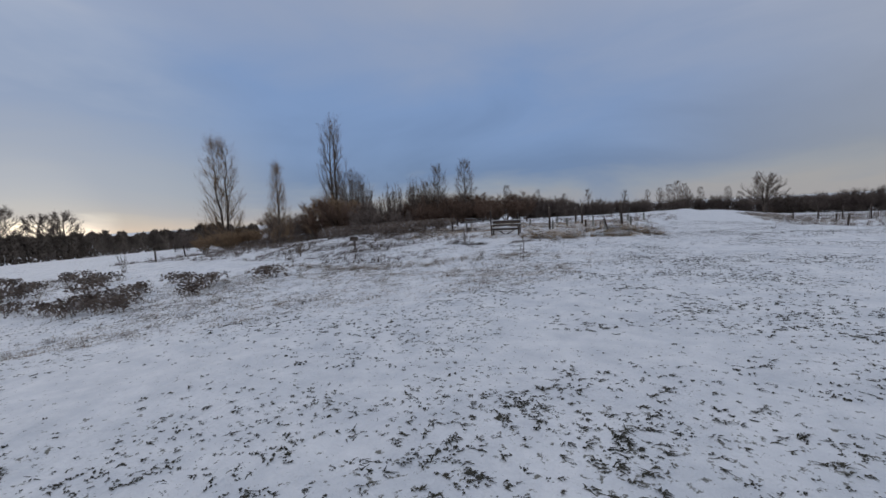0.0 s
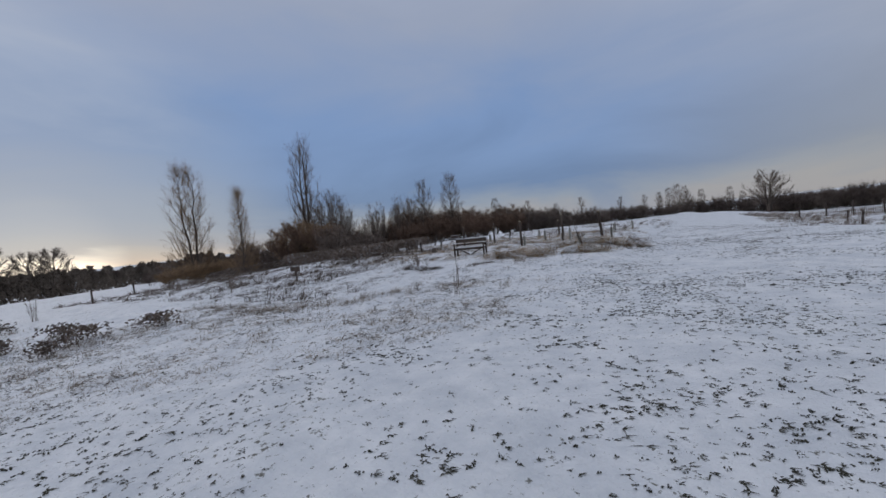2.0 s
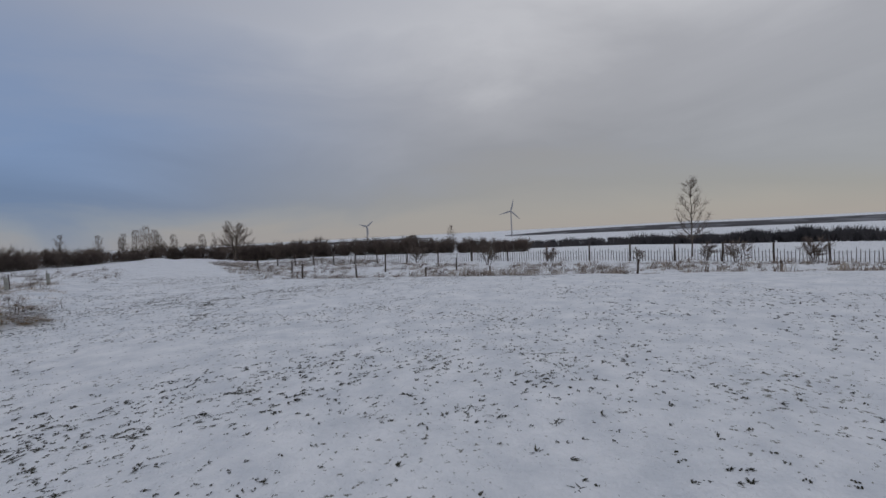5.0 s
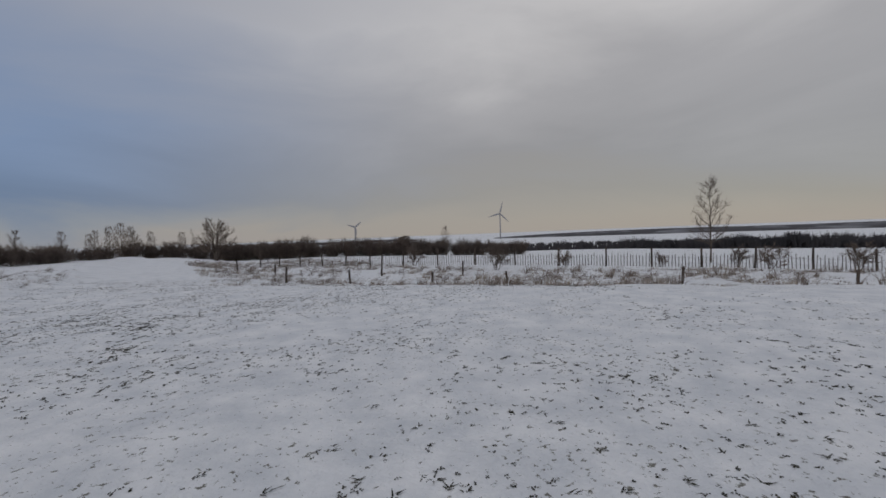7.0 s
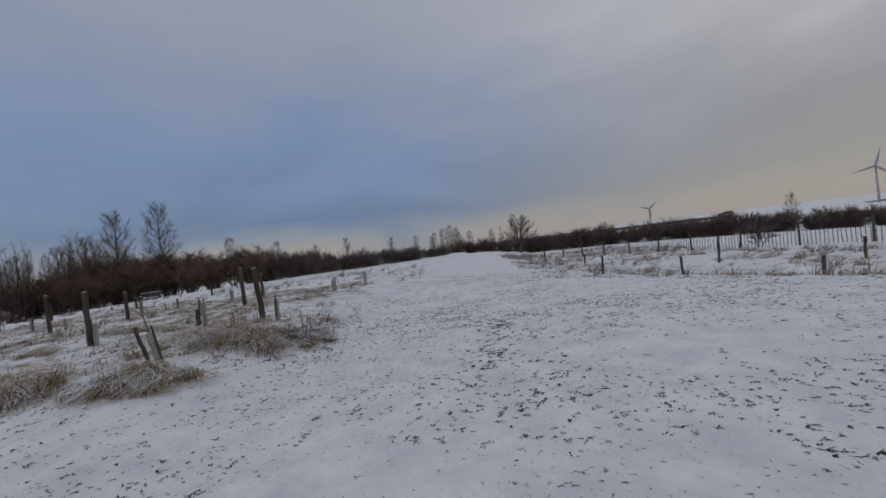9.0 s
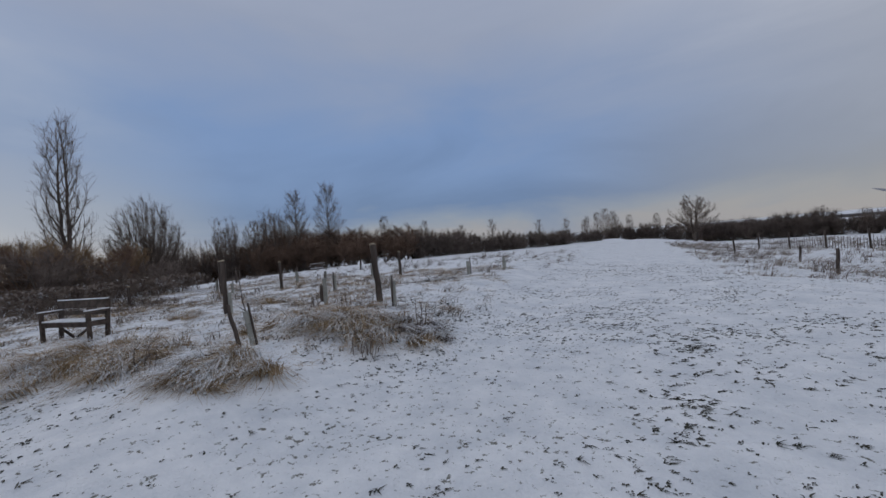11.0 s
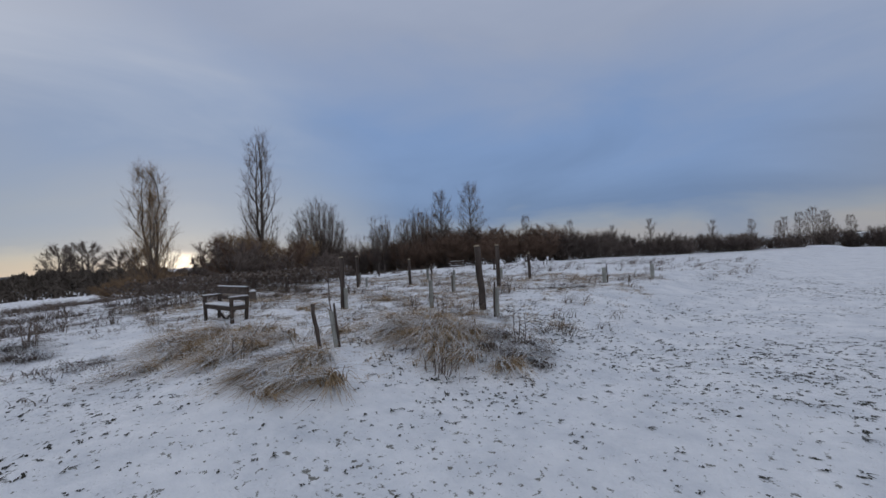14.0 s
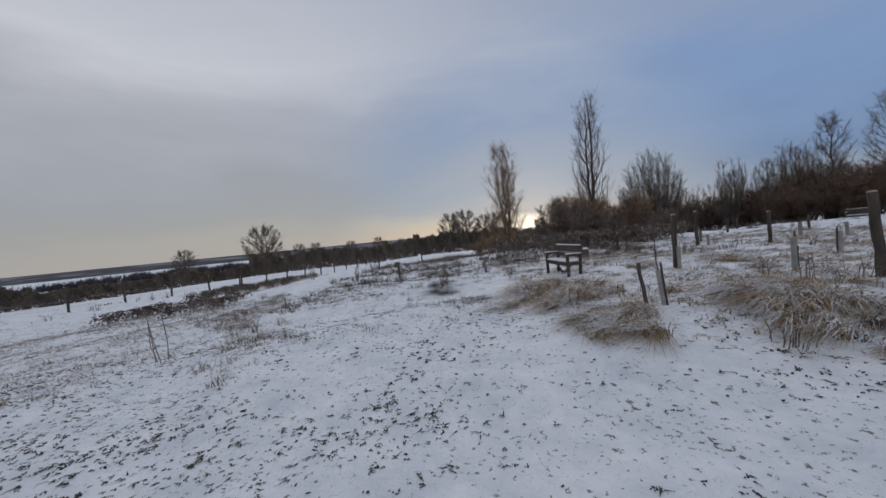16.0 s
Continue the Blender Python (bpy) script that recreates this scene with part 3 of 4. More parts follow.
hedge_row((-20.5, 19.0), (-9.5, 25.5), 26, (1.25, 0.85), 0.9, SHRUBS, "dense rust-brown leafless thicket shrub", "shrub", "thicket shrubs", 0.8)
hedge_row((-21.5, 22.0), (-9.0, 28.5), 22, (1.6, 0.95), 1.0, SHRUBS, "dense rust-brown leafless thicket shrub", "shrub", "thicket shrubs", 0.8)
hedge_row((-9.5, 26.5), (3.2, 50.0), 52, (1.05, 0.66), 0.8, LOW, "low dark leafless hedge shrub", "shrub", "shrubs of the low hedge")
hedge_row((-30.0, 9.0), (-26.0, 17.0), 11, (0.95, 0.85), 1.3, SHRUBS, "brown leafless scrub among the young trees", "shrub", "thicket shrubs")
hedge_row((-27.5, 15.5), (-24.0, 24.0), 14, (1.1, 1.1), 0.9, SHRUBS, "dense rust-brown leafless thicket shrub", "shrub", "thicket shrubs", 0.85)
hedge_row((-38.0, 4.0), (-27.0, 10.0), 14, (1.0, 1.1), 1.8, BUSHES, "thin bare hawthorn scrub", "shrub", "hawthorn scrub")
for x, y, s in ((-19.5, 19.6, 1.05), (-21.3, 18.6, 1.0), (-11.2, 25.6, 0.85), (-18.4, 20.7, 1.15), (-4.5, 33.5, 0.7), (-6.5, 31.0, 0.6), (-1.5, 39.5, 0.65), (2.0, 47.5, 0.6), (0.6, 43.5, 0.65), (-8.4, 27.5, 0.7)):
    plant("young_tree", SLIM, x, y, rnd.uniform(0, 360), s * 1.15, "slender bare young tree in the hedge", "tree", "young trees in the hedge")
for x, y, s in ((-11.0, 3.4, 1.15), (-12.6, 4.6, 1.0), (-15.5, 6.3, 1.1), (-14.2, 9.5, 0.9), (-17.8, 10.5, 1.0), (-9.2, 4.9, 0.7), (-20.0, 6.0, 1.1), (-22.5, 5.0, 1.2)):
    plant("hawthorn", BUSHES[rnd.randrange(3)], x, y, rnd.uniform(0, 360), s * 1.1, "small bare hawthorn in rough frosted grass", "shrub", "hawthorn scrub")

# beyond the rise
hedge_row((2.0, 78.0), (26.0, 82.0), 38, (1.35, 1.5), 1.2, LOW, "dark leafless shrub beyond the rise", "shrub", "shrubs beyond the rise")
for x, y, s in ((1.0, 74, 1.5), (2.2, 76, 1.7), (4.0, 75, 1.3), (-0.5, 72, 1.3), (6.0, 78, 1.4), (10.5, 82, 1.5), (3.2, 79, 1.6), (12.5, 84, 1.3)):
    plant("young_tree", SLIM, x, y, rnd.uniform(0, 360), (s * 0.95, s * 0.85), "slender bare tree beyond the rise", "tree", "trees beyond the rise")
# hedge from the oak eastwards
hedge_row((14.5, 55.0), (37.0, 47.0), 48, (1.2, 1.2), 0.7, LOW, "brown leafless field hedge shrub", "shrub", "shrubs of the field hedge")
hedge_row((37.0, 47.0), (62.0, 49.0), 34, (1.2, 1.2), 0.7, LOW, "brown leafless field hedge shrub", "shrub", "shrubs of the field hedge")
for x, y, s in ((24.6, 52, 0.95), (28.5, 53, 0.8), (33.5, 52, 0.85), (35.5, 51, 0.8)):
    plant("hedge_tree", ROUND, x, y, rnd.uniform(0, 360), s * 0.5, "rounded bare tree standing in the field hedge", "tree", "trees of the field hedge")
plant("birch_tree", BIRCH_OPEN, 44.0, 46.0, 60, 0.8, "thin bare birch by the field hedge", "tree")
plant("birch_tree", BIRCH_OPEN, 42.0, 7.8, 20, 1.1, "tall bare birch beyond the paling fence", "tree")
for x, y, s, k in ((24.4, 11.2, 0.85, 0), (28.8, 10.0, 0.62, 1), (35.2, 3.4, 0.66, 2), (36.0, 2.2, 0.8, 0), (37.6, -0.9, 0.85, 1), (33.2, 6.6, 0.5, 2), (23.6, 19.4, 0.8, 2)):
    plant("hawthorn", BUSHES[k], x, y, rnd.uniform(0, 360), s, "small bare hawthorn along the paling fence", "shrub", "hawthorns along the fence")

# to the west and south-west
for x, y, s in ((-97, 8, 0.95), (-100, 3.0, 1.15), (-101, -0.5, 1.1), (-98, 11.5, 1.0)):
    plant("oak_tree", OAK_WIDE, x, y, rnd.uniform(0, 360), s * 1.55, "bare round-headed tree against the low glow", "tree", "trees on the western skyline")
plant("oak_tree", OAK_WIDE, -95.7, -48.3, 50, 2.2, "lone bare oak by the western hedge", "tree")
for x, y, s in ((-150, -52, 1.2), (-150, -28, 1.0), (-148, -38, 1.0), (-156, -20, 0.8), (-160, -62, 1.3), (-120, -84, 1.4)):
    plant("field_tree", OAK_WIDE, x, y, rnd.uniform(0, 360), s * 1.2, "distant bare field tree", "tree", "distant field trees")


def leaf_hedge(seed, length, h, w, n):
    """A clipped evergreen: a dark body set with many small leaf clumps."""
    g = random.Random(seed)
    s = Soup()
    for i in range(n):
        u = g.uniform(-0.5, 0.5)
        a = g.uniform(0, math.pi)
        top = h * (0.8 + 0.2 * noise.noise((u * 5, seed, 0.5)) + 0.12 * noise.noise((u * 17, seed, 3.5)))
        k = g.uniform(0.75, 1.03)
        p = Vector((u * length, math.cos(a) * w * k, max(0.02, abs(math.sin(a)) ** 0.6 * top * k)))
        e = Vector((g.uniform(-1, 1), g.uniform(-1, 1), g.uniform(-0.2, 1))).normalized() * 0.38
        q = e.orthogonal().normalized() * 0.16
        j = len(s.v)
        s.v += [p - q, p + e * 0.5 - q * 0.3 + Vector((0, 0, 0.05)), p + e, p + q]
        s.f += [(j, j + 1, j + 2), (j, j + 2, j + 3)]
    return s.mesh("foliage", M_DARK, False)


HEDGES = [leaf_hedge(k, 7.0, 2.4, 0.9, 3200) for k in range(3)]


def hedge_line(p0, p1, n, scale, label):
    for i in range(n):
        t = (i + 0.5) / n
        x, y = p0[0] + (p1[0] - p0[0]) * t, p0[1] + (p1[1] - p0[1]) * t
        e = new("hedge", HEDGES[i % 3])
        s = scale * rnd.uniform(0.85, 1.15)
        e.matrix_basis = pose(x, y, land(x, y) - 0.1, 0, 0, math.degrees(math.atan2(p1[1] - p0[1], p1[0] - p0[0])))
        e.scale = (math.dist(p0, p1) / n / 6.6, 1, s)
        tagged(e, "dark dense hedge bordering the snowy field", "hedge", "hedges of the western fields")


hedge_line((-70, 34), (-66, -8), 7, 1.7, "")
hedge_line((-66, -8), (-62, -36), 5, 1.5, "")
hedge_line((-62, -36), (-30, -72), 7, 1.2, "")
hedge_line((-30, -72), (10, -84), 6, 0.9, "")


def conifer(seed, h):
    g = random.Random(seed)
    s = Soup()
    s.tube([Vector((0, 0, 0)), Vector((0, 0, h * 0.9))], [0.12, 0.03], 6)
    for i in range(700):
        t = g.random() ** 0.8
        a = g.uniform(0, 6.283)
        rad = (1 - t) * h * 0.24 * g.uniform(0.6, 1.0)
        p = Vector((math.cos(a) * rad * 0.3, math.sin(a) * rad * 0.3, h * (0.06 + 0.94 * t)))
        q = p + Vector((math.cos(a) * rad, math.sin(a) * rad, -0.1 * h * (1 - t)))
        s.spike(p, q, 0.07)
    return s.mesh("foliage", M_DARK, False)


CONIFER = conifer(4, 5.0)
for x, y, s in ((-67, 15, 0.62), (-67, 18.5, 0.55), (-67, 4.5, 0.75)):
    e = new("conifer", CONIFER)
    e.matrix_basis = pose(x, y, land(x, y) - 0.05, 0, 0, rnd.uniform(0, 360))
    e.scale = (s * 2.2, s * 2.2, s)
    tagged(e, "dark evergreen conifer behind the western hedge", "conifer", "conifers on the western skyline")
# a dark spreading pine in the eastern hedge
def pine(x, y):
    g = random.Random(5)
    e = new("pine_tree")
    e.matrix_basis = pose(x, y, land(x, y) - 0.05)
    s = Soup()
    s.tube([Vector((0, 0, 0)), Vector((0.1, 0, 1.2)), Vector((0, 0.1, 2.6))], [0.14, 0.11, 0.05], 7)
    child("trunk", s.mesh("trunk", M_BARK), e)
    s = Soup()
    for i in range(26):
        a, r = g.uniform(0, 6.283), g.uniform(0.1, 1.5)
        c = Vector((math.cos(a) * r, math.sin(a) * r, 2.7 - 0.35 * r + g.uniform(-0.5, 0.3)))
        s.tube([Vector((0, 0, c.z - 0.5)), c], [0.04, 0.015], 3)
        for _ in range(60):
            d = Vector((g.uniform(-1, 1), g.uniform(-1, 1), g.uniform(-0.3, 0.6))).normalized()
            s.spike(c + d * 0.1, c + d * g.uniform(0.25, 0.5), 0.03)
    child("crown", s.mesh("crown", M_DARK), e)
    tagged(e, "dark broad pine in the field hedge", "tree")


pine(38.2, 48.6)


# ---- distance: ridges, woods, turbines ----
def ridge(name, label, az0, az1, dist, depth, base, top, mat, seed, rough=0.35, n=160, jag=0.0):
    """A long low rise: front slope, crest and back slope."""
    g = random.Random(seed)
    v, f = [], []
    for i in range(n + 1):
        a = radians(az0 + (az1 - az0) * i / n)
        env = smooth(0, 0.3, i / n) * smooth(1, 0.92, i / n)
        t = top * (1 - rough + rough * (0.5 + noise.noise((i * 0.05, seed, 0.1)) * 0.9)) + jag * g.uniform(-1, 1)
        z = base + (t - base) * env
        for k, (dd, zz) in enumerate(((0, base - 2), (0.08, base + (z - base) * 0.55), (0.35, z), (0.6, z), (1, base - 2))):
            r = dist + depth * dd + jag * 0.5 * g.uniform(-1, 1)
            v.append((7 + r * math.sin(a), -6 + r * math.cos(a), zz))
    for i in range(n):
        for k in range(4):
            f.append((i * 5 + k, i * 5 + k + 1, (i + 1) * 5 + k + 1, (i + 1) * 5 + k))
    me = bpy.data.meshes.new(name)
    me.from_pydata(v, [], f)
    me.materials.append(mat)
    me.polygons.foreach_set("use_smooth", [True] * len(me.polygons))
    tagged(new(name, me), label, "hill", kind="structure")


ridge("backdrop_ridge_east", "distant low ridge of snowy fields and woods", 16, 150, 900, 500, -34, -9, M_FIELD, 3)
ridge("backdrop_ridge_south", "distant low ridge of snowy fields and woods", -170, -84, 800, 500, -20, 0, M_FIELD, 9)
ridge("backdrop_ridge_north", "distant low wooded ridge", -84, 36, 1100, 500, -26, -15, M_FAR, 5)


def woodland(name, label, az0, az1, dist, h, seed, count):
    """Far woods as one mass of small twiggy crowns."""
    g = random.Random(seed)
    s = Soup()
    for i in range(count):
        a, r = radians(g.uniform(az0, az1)), dist + g.uniform(0, 25)
        x, y = 7 + r * math.sin(a), -6 + r * math.cos(a)
        z, hh = land(x, y), h * g.uniform(0.6, 1.15) * (0.75 + 0.5 * abs(noise.noise((math.degrees(a) * 0.35, seed, 1.5))))
        w = hh * 0.45
        for k in range(14):
            b = g.uniform(0, 6.283)
            p = Vector((x + math.cos(b) * w * 0.3, y + math.sin(b) * w * 0.3, z + hh * g.uniform(0.0, 0.45)))
            q = Vector((x + math.cos(b) * w * g.uniform(0.4, 1), y + math.sin(b) * w * g.uniform(0.4, 1), z + hh * g.uniform(0.55, 1)))
            s.spike(p, q, hh * 0.06)
    tagged(new(name, s.mesh(name, M_FAR)), label, "woodland", kind="stuff")


woodland("woodland", "dark belt of leafless woodland beyond the fields", 44, 118, 190, 6.2, 2, 1400)
woodland("woodland", "dark belt of leafless woodland on the ridge", 38, 70, 420, 6.0, 6, 300)
woodland("woodland", "dark belt of leafless woodland beyond the hedge", -150, -96, 230, 5.0, 11, 700)


def wind_turbine(x, y, hub, blade, turn, roll):
    e = new("wind_turbine")
    z0 = land(x, y) - 4
    e.matrix_basis = pose(x, y, z0, 0, 0, turn)
    h = hub - z0
    s = Soup()
    s.tube([Vector((0, 0, 0)), Vector((0, 0, h * 0.5)), Vector((0, 0, h))], [1.9, 1.5, 1.1], 12, True)
    child("tower", s.mesh("tower", M_TURBINE), e)
    s = Soup()
    s.tube([Vector((0, 4, h + 0.8)), Vector((0, 2, h + 0.8)), Vector((0, -2, h + 0.8)), Vector((0, -3.2, h + 0.8))], [1.1, 1.4, 1.4, 0.5], 10, True)
    child("nacelle", s.mesh("nacelle", M_TURBINE), e)
    for k in range(3):
        a = radians(roll + 120 * k)
        d = Vector((math.sin(a), 0, math.cos(a)))
        o = Vector((0, -2.6, h + 0.8))
        s = Soup()
        s.tube([o, o + d * blade * 0.2, o + d * blade * 0.6, o + d * blade], [1.0, 2.1, 1.4, 0.4], 6, True)
        child("blade", s.mesh("blade", M_TURBINE), e)
    return tagged(e, "grey three-bladed wind turbine on the far ridge", "wind turbine", "wind turbines")


wind_turbine(647, 725, 42, 28, -41, 15)
wind_turbine(328, 814, 21, 17, -21, 50)


# ---- fences ----
def paling_fence(points, label, pales=True, post_step=2.6, post_h=1.15):
    e = new("paling_fence")
    x0, y0 = points[0]
    e.matrix_basis = pose(x0, y0, land(x0, y0))
    g = random.Random(int(x0 * 10))
    post = Soup()
    post.tube([Vector((0, 0, -0.2)), Vector((0.01, 0, post_h * 0.5)), Vector((0, 0, post_h))], [0.06, 0.055, 0.05], 7, True)
    me = post.mesh("post", M_POST)
    slats, wire = Soup(), Soup()
    for (ax, ay), (bx, by) in zip(points, points[1:]):
        n = max(1, round(math.dist((ax, ay), (bx, by)) / post_step))
        last = None
        for i in range(n):
            t = i / n
            x, y = ax + (bx - ax) * t, ay + (by - ay) * t
            p = Vector((x - x0, y - y0, land(x, y) - land(x0, y0)))
            child("post", me, e, m=Matrix.Translation(p) @ pose(0, 0, 0, g.uniform(-4, 4), g.uniform(-4, 4), g.uniform(0, 360)))
        m = round(math.dist((ax, ay), (bx, by)) / 0.17)
        for i in range(m + 1):
            t = i / m
            x, y = ax + (bx - ax) * t, ay + (by - ay) * t
            p = Vector((x - x0, y - y0, land(x, y) - land(x0, y0)))
            hh = g.uniform(0.6, 0.8)
            if pales:
                q = p + Vector((g.uniform(-0.03, 0.03), g.uniform(-0.03, 0.03), hh))
                slats.tube([p, q], [0.018, 0.016], 4, True)
            if last is not None and i % 4 == 0:
                for z in (0.22, 0.55):
                    wire.tube([last + Vector((0, 0, z)), p + Vector((0, 0, z))], [0.006, 0.006], 3)
            if i % 4 == 0:
                last = p
    if pales:
        tagged(child("paling", slats.mesh("paling", M_POST), e, "thin grey split pales"), kind="stuff")
    tagged(child("wire", wire.mesh("wire", M_TURBINE), e), kind="stuff")
    return tagged(e, label, "fence")


paling_fence([(15.5, 33.0), (21.7, 22.9), (31.3, 9.0), (38.5, -1.4), (40, -20), (34, -34)], "low weathered paling fence with round posts along the field")
paling_fence([(34, -34), (12, -33), (-6, -22.5), (-20, -17.0), (-46, -11)], "low weathered post and wire fence along the southern verge", False)


# ---- grass, weeds and brambles ----
def grass_clump(s, g, x, y, h, n, spread, droop, w=0.006, z=None, lay=0.0, comb=0.6, fan=0.9, seg=4):
    """Drooping dead blades that spring from one root. lay: the bearing to which wind has combed them."""
    z0 = land(x, y) if z is None else z
    for _ in range(n):
        a = g.uniform(0, 6.283) if g.random() > comb else lay + g.uniform(-fan, fan)
        r0 = g.uniform(0, spread * 0.55)
        b = g.uniform(0, 6.283)
        p = Vector((x + math.cos(b) * r0, y + math.sin(b) * r0, z0 - 0.02))
        l = h * g.uniform(0.6, 1.25)
        o = Vector((math.cos(a), math.sin(a), 0))
        k = droop * g.uniform(0.5, 1.3)
        pts = [p]
        for i in range(1, seg + 1):
            t = i / seg
            pts.append(p + o * (l * k * t * t * 0.95 + 0.1 * l * t) + Vector((0, 0, l * (t - 0.62 * k * t * t))))
        for q in pts[1:]:
            q.z = max(q.z, z0 + 0.005)
        s.blade(pts, w)


def tussock(x, y, size, h, n, seed, label, mat=None, lay=0.0):
    g = random.Random(seed)
    s, top = Soup(), Soup()
    for _ in range(max(5, n // 60)):
        way = lay + g.gauss(0, 0.65)
        cx, cy = x + g.gauss(0, size[0] * 0.36), y + g.gauss(0, size[1] * 0.36)
        grass_clump(s, g, cx - x, cy - y, 0.74 * h * g.uniform(0.6, 1.25), 80, 0.26, 1.45, 0.0045, land(cx, cy) - land(x, y), way, 0.85, 0.5)
        if g.random() < 0.85:
            grass_clump(top, g, cx - x + g.uniform(-0.1, 0.1), cy - y + g.uniform(-0.1, 0.1), 0.74 * h * g.uniform(0.7, 1.2), 25, 0.3, 1.5, 0.006, land(cx, cy) - land(x, y) + 0.025, way, 0.95, 0.4)
    e = new("grass_tussock")
    e.matrix_basis = pose(x, y, land(x, y))
    tagged(child("dead_grass", s.mesh("dead_grass", mat or M_STRAW), e), kind="stuff")
    child("snow_dusting", top.mesh("snow_dusting", M_SNOW), e, "snow caught on bent blades")
    return tagged(e, label, "grass tussock", "tussocks among the stakes")


STRAW_LABEL = "bent straw-coloured grass tussock dusted with snow"
tussock(2.05, -0.8, (1.45, 1.0), 0.54, 2300, 1, STRAW_LABEL, lay=-0.8)
tussock(4.15, -0.75, (1.0, 0.65), 0.42, 1600, 2, STRAW_LABEL, lay=-0.9)
tussock(4.4, 0.85, (1.2, 0.85), 0.46, 2000, 3, STRAW_LABEL, lay=-1.0)
tussock(3.6, 1.5, (0.9, 0.6), 0.34, 1000, 4, STRAW_LABEL, lay=-1.0)
tussock(5.3, 1.45, (0.8, 0.6), 0.30, 1100, 5, "dark frosted grass tussock beside the stake", M_WEED, lay=-0.6)
tussock(1.3, 2.7, (1.0, 0.7), 0.32, 900, 6, STRAW_LABEL, lay=-1.0)
tussock(3.4, 5.9, (0.8, 0.6), 0.24, 500, 7, "frosted grass tussock in the snow", M_WEED)
tussock(-0.6, -2.75, (0.6, 0.5), 0.42, 500, 8, "upright dead weeds with frost on them", M_WEED)
tussock(0.5, 1.2, (0.7, 0.5), 0.28, 500, 9, STRAW_LABEL)
tussock(1.5, -2.0, (0.6, 0.5), 0.2, 300, 10, "flattened frosted grass beside the bench", M_WEED)


def scatter(name, label, category, mat, seed, count, place, h, n, spread, droop, w, seg=4):
    g = random.Random(seed)
    s = Soup()
    made = 0
    while made < count:
        p = place(g)
        if p is None:
            continue
        made += 1
        grass_clump(s, g, p[0], p[1], h * (0.4 + 2.6 * g.random() ** 4), n, spread, droop, w, seg=seg)
    tagged(new(name, s.mesh(name, mat)), label, category, kind="stuff")


def dense(x, y, lim, f=0.5):
    return noise.noise((x * f, y * f, 7.7)) > lim


def on_path(g):
    x, y = g.uniform(-6, 18), g.uniform(-19, 14)
    if verge(x, y) > 1 or (x < 5.5 and y > -4) or not dense(x, y, g.uniform(-0.45, 0.45), 0.55) or not dense(x, y + 40, g.uniform(-0.5, 0.4), 2.2):
        return None
    return x, y


def near_path(g):
    x, y = g.gauss(7.2, 2.6), g.uniform(-18, 6)
    return (x, y) if verge(x, y) < 1 and dense(x, y, g.uniform(-0.45, 0.45), 0.6) and dense(x, y + 40, g.uniform(-0.5, 0.4), 2.4) else None


def plantation(g):
    x, y = g.uniform(-22, 5.6), g.uniform(-3.5, 20)
    if x > -1 and y < 0.2:
        return None
    return (x, y) if dense(x, y, g.uniform(-0.5, 0.3)) else None


def east_verge(g):
    x, y = g.uniform(10, 42), g.uniform(-12, 44)
    d = verge(x, y)
    return (x, y) if -0.6 < d < 13 and dense(x, y, g.uniform(-0.4, 0.2), 0.35) else None


def south_verge(g):
    x, y = g.uniform(-30, 6), g.uniform(-24, -13)
    d = y - (-20.5 + 0.3 * (-6 - x))
    return (x, y) if -2 < d < 1.5 and dense(x, y, -0.2, 0.35) else None


def slope_west(g):
    x, y = g.uniform(-16, 5), g.uniform(-18, -2.5)
    e = y + 10.2 - 1.15 * (x - 2.4)
    if (y > -6.8 and x > -5) or y < -13 and x < -2:
        return None
    return (x, y) if -1.5 < e < 9 and dense(x, y, g.uniform(-0.5, 0.3)) else None


def rough_west(g):
    x, y = g.uniform(-22, 2), g.uniform(-15, 4)
    e = y + 10.2 - 1.15 * (x - 2.4)
    return (x, y) if e > 1.0 and y > -7 and (x < -3 or y < -6) and dense(x, y, g.uniform(-0.4, 0.3)) else None


scatter("grass_specks", "short green-brown grass tips poking through the snow", "grass", M_TUFT, 31, 12000, on_path, 0.019, 5, 0.045, 1.25, 0.0085, 2)
scatter("grass_specks", "short green-brown grass tips poking through the snow", "grass", M_TUFT, 32, 9500, near_path, 0.018, 5, 0.04, 1.25, 0.0085, 2)
scatter("rough_grass", "frosted dead grass among the young trees", "grass", M_WEED, 33, 2000, plantation, 0.18, 12, 0.25, 0.9, 0.006)
scatter("rough_grass", "frosted dead weeds along the field verge", "grass", M_WEED, 34, 1700, east_verge, 0.24, 14, 0.4, 0.85, 0.011)
scatter("long_grass", "bleached dead grass along the field verge", "grass", M_PALE, 44, 1500, east_verge, 0.2, 14, 0.45, 1.0, 0.011, 3)
scatter("rough_grass", "frosted dead weeds along the southern fence", "grass", M_WEED, 35, 130, south_verge, 0.22, 9, 0.35, 0.75, 0.011)
scatter("rough_grass", "thin frosted grass on the slope", "grass", M_PALE, 36, 2600, slope_west, 0.07, 10, 0.26, 1.1, 0.005)
scatter("rough_grass", "brown frosted weeds below the young trees", "grass", M_WEED, 38, 2600, rough_west, 0.15, 11, 0.32, 0.85, 0.008)


def lower_edge(g):
    """The bleached edge of long grass that crosses the slope below the bench."""
    t = g.random()
    x, y = 4.5 - 9.5 * t + g.gauss(0, 0.3), -5.4 - 3.4 * t + g.gauss(0, 0.28) + 0.5 * math.sin(t * 9)
    return (x, y) if dense(x, y, g.uniform(-0.7, 0.3), 0.9) else None


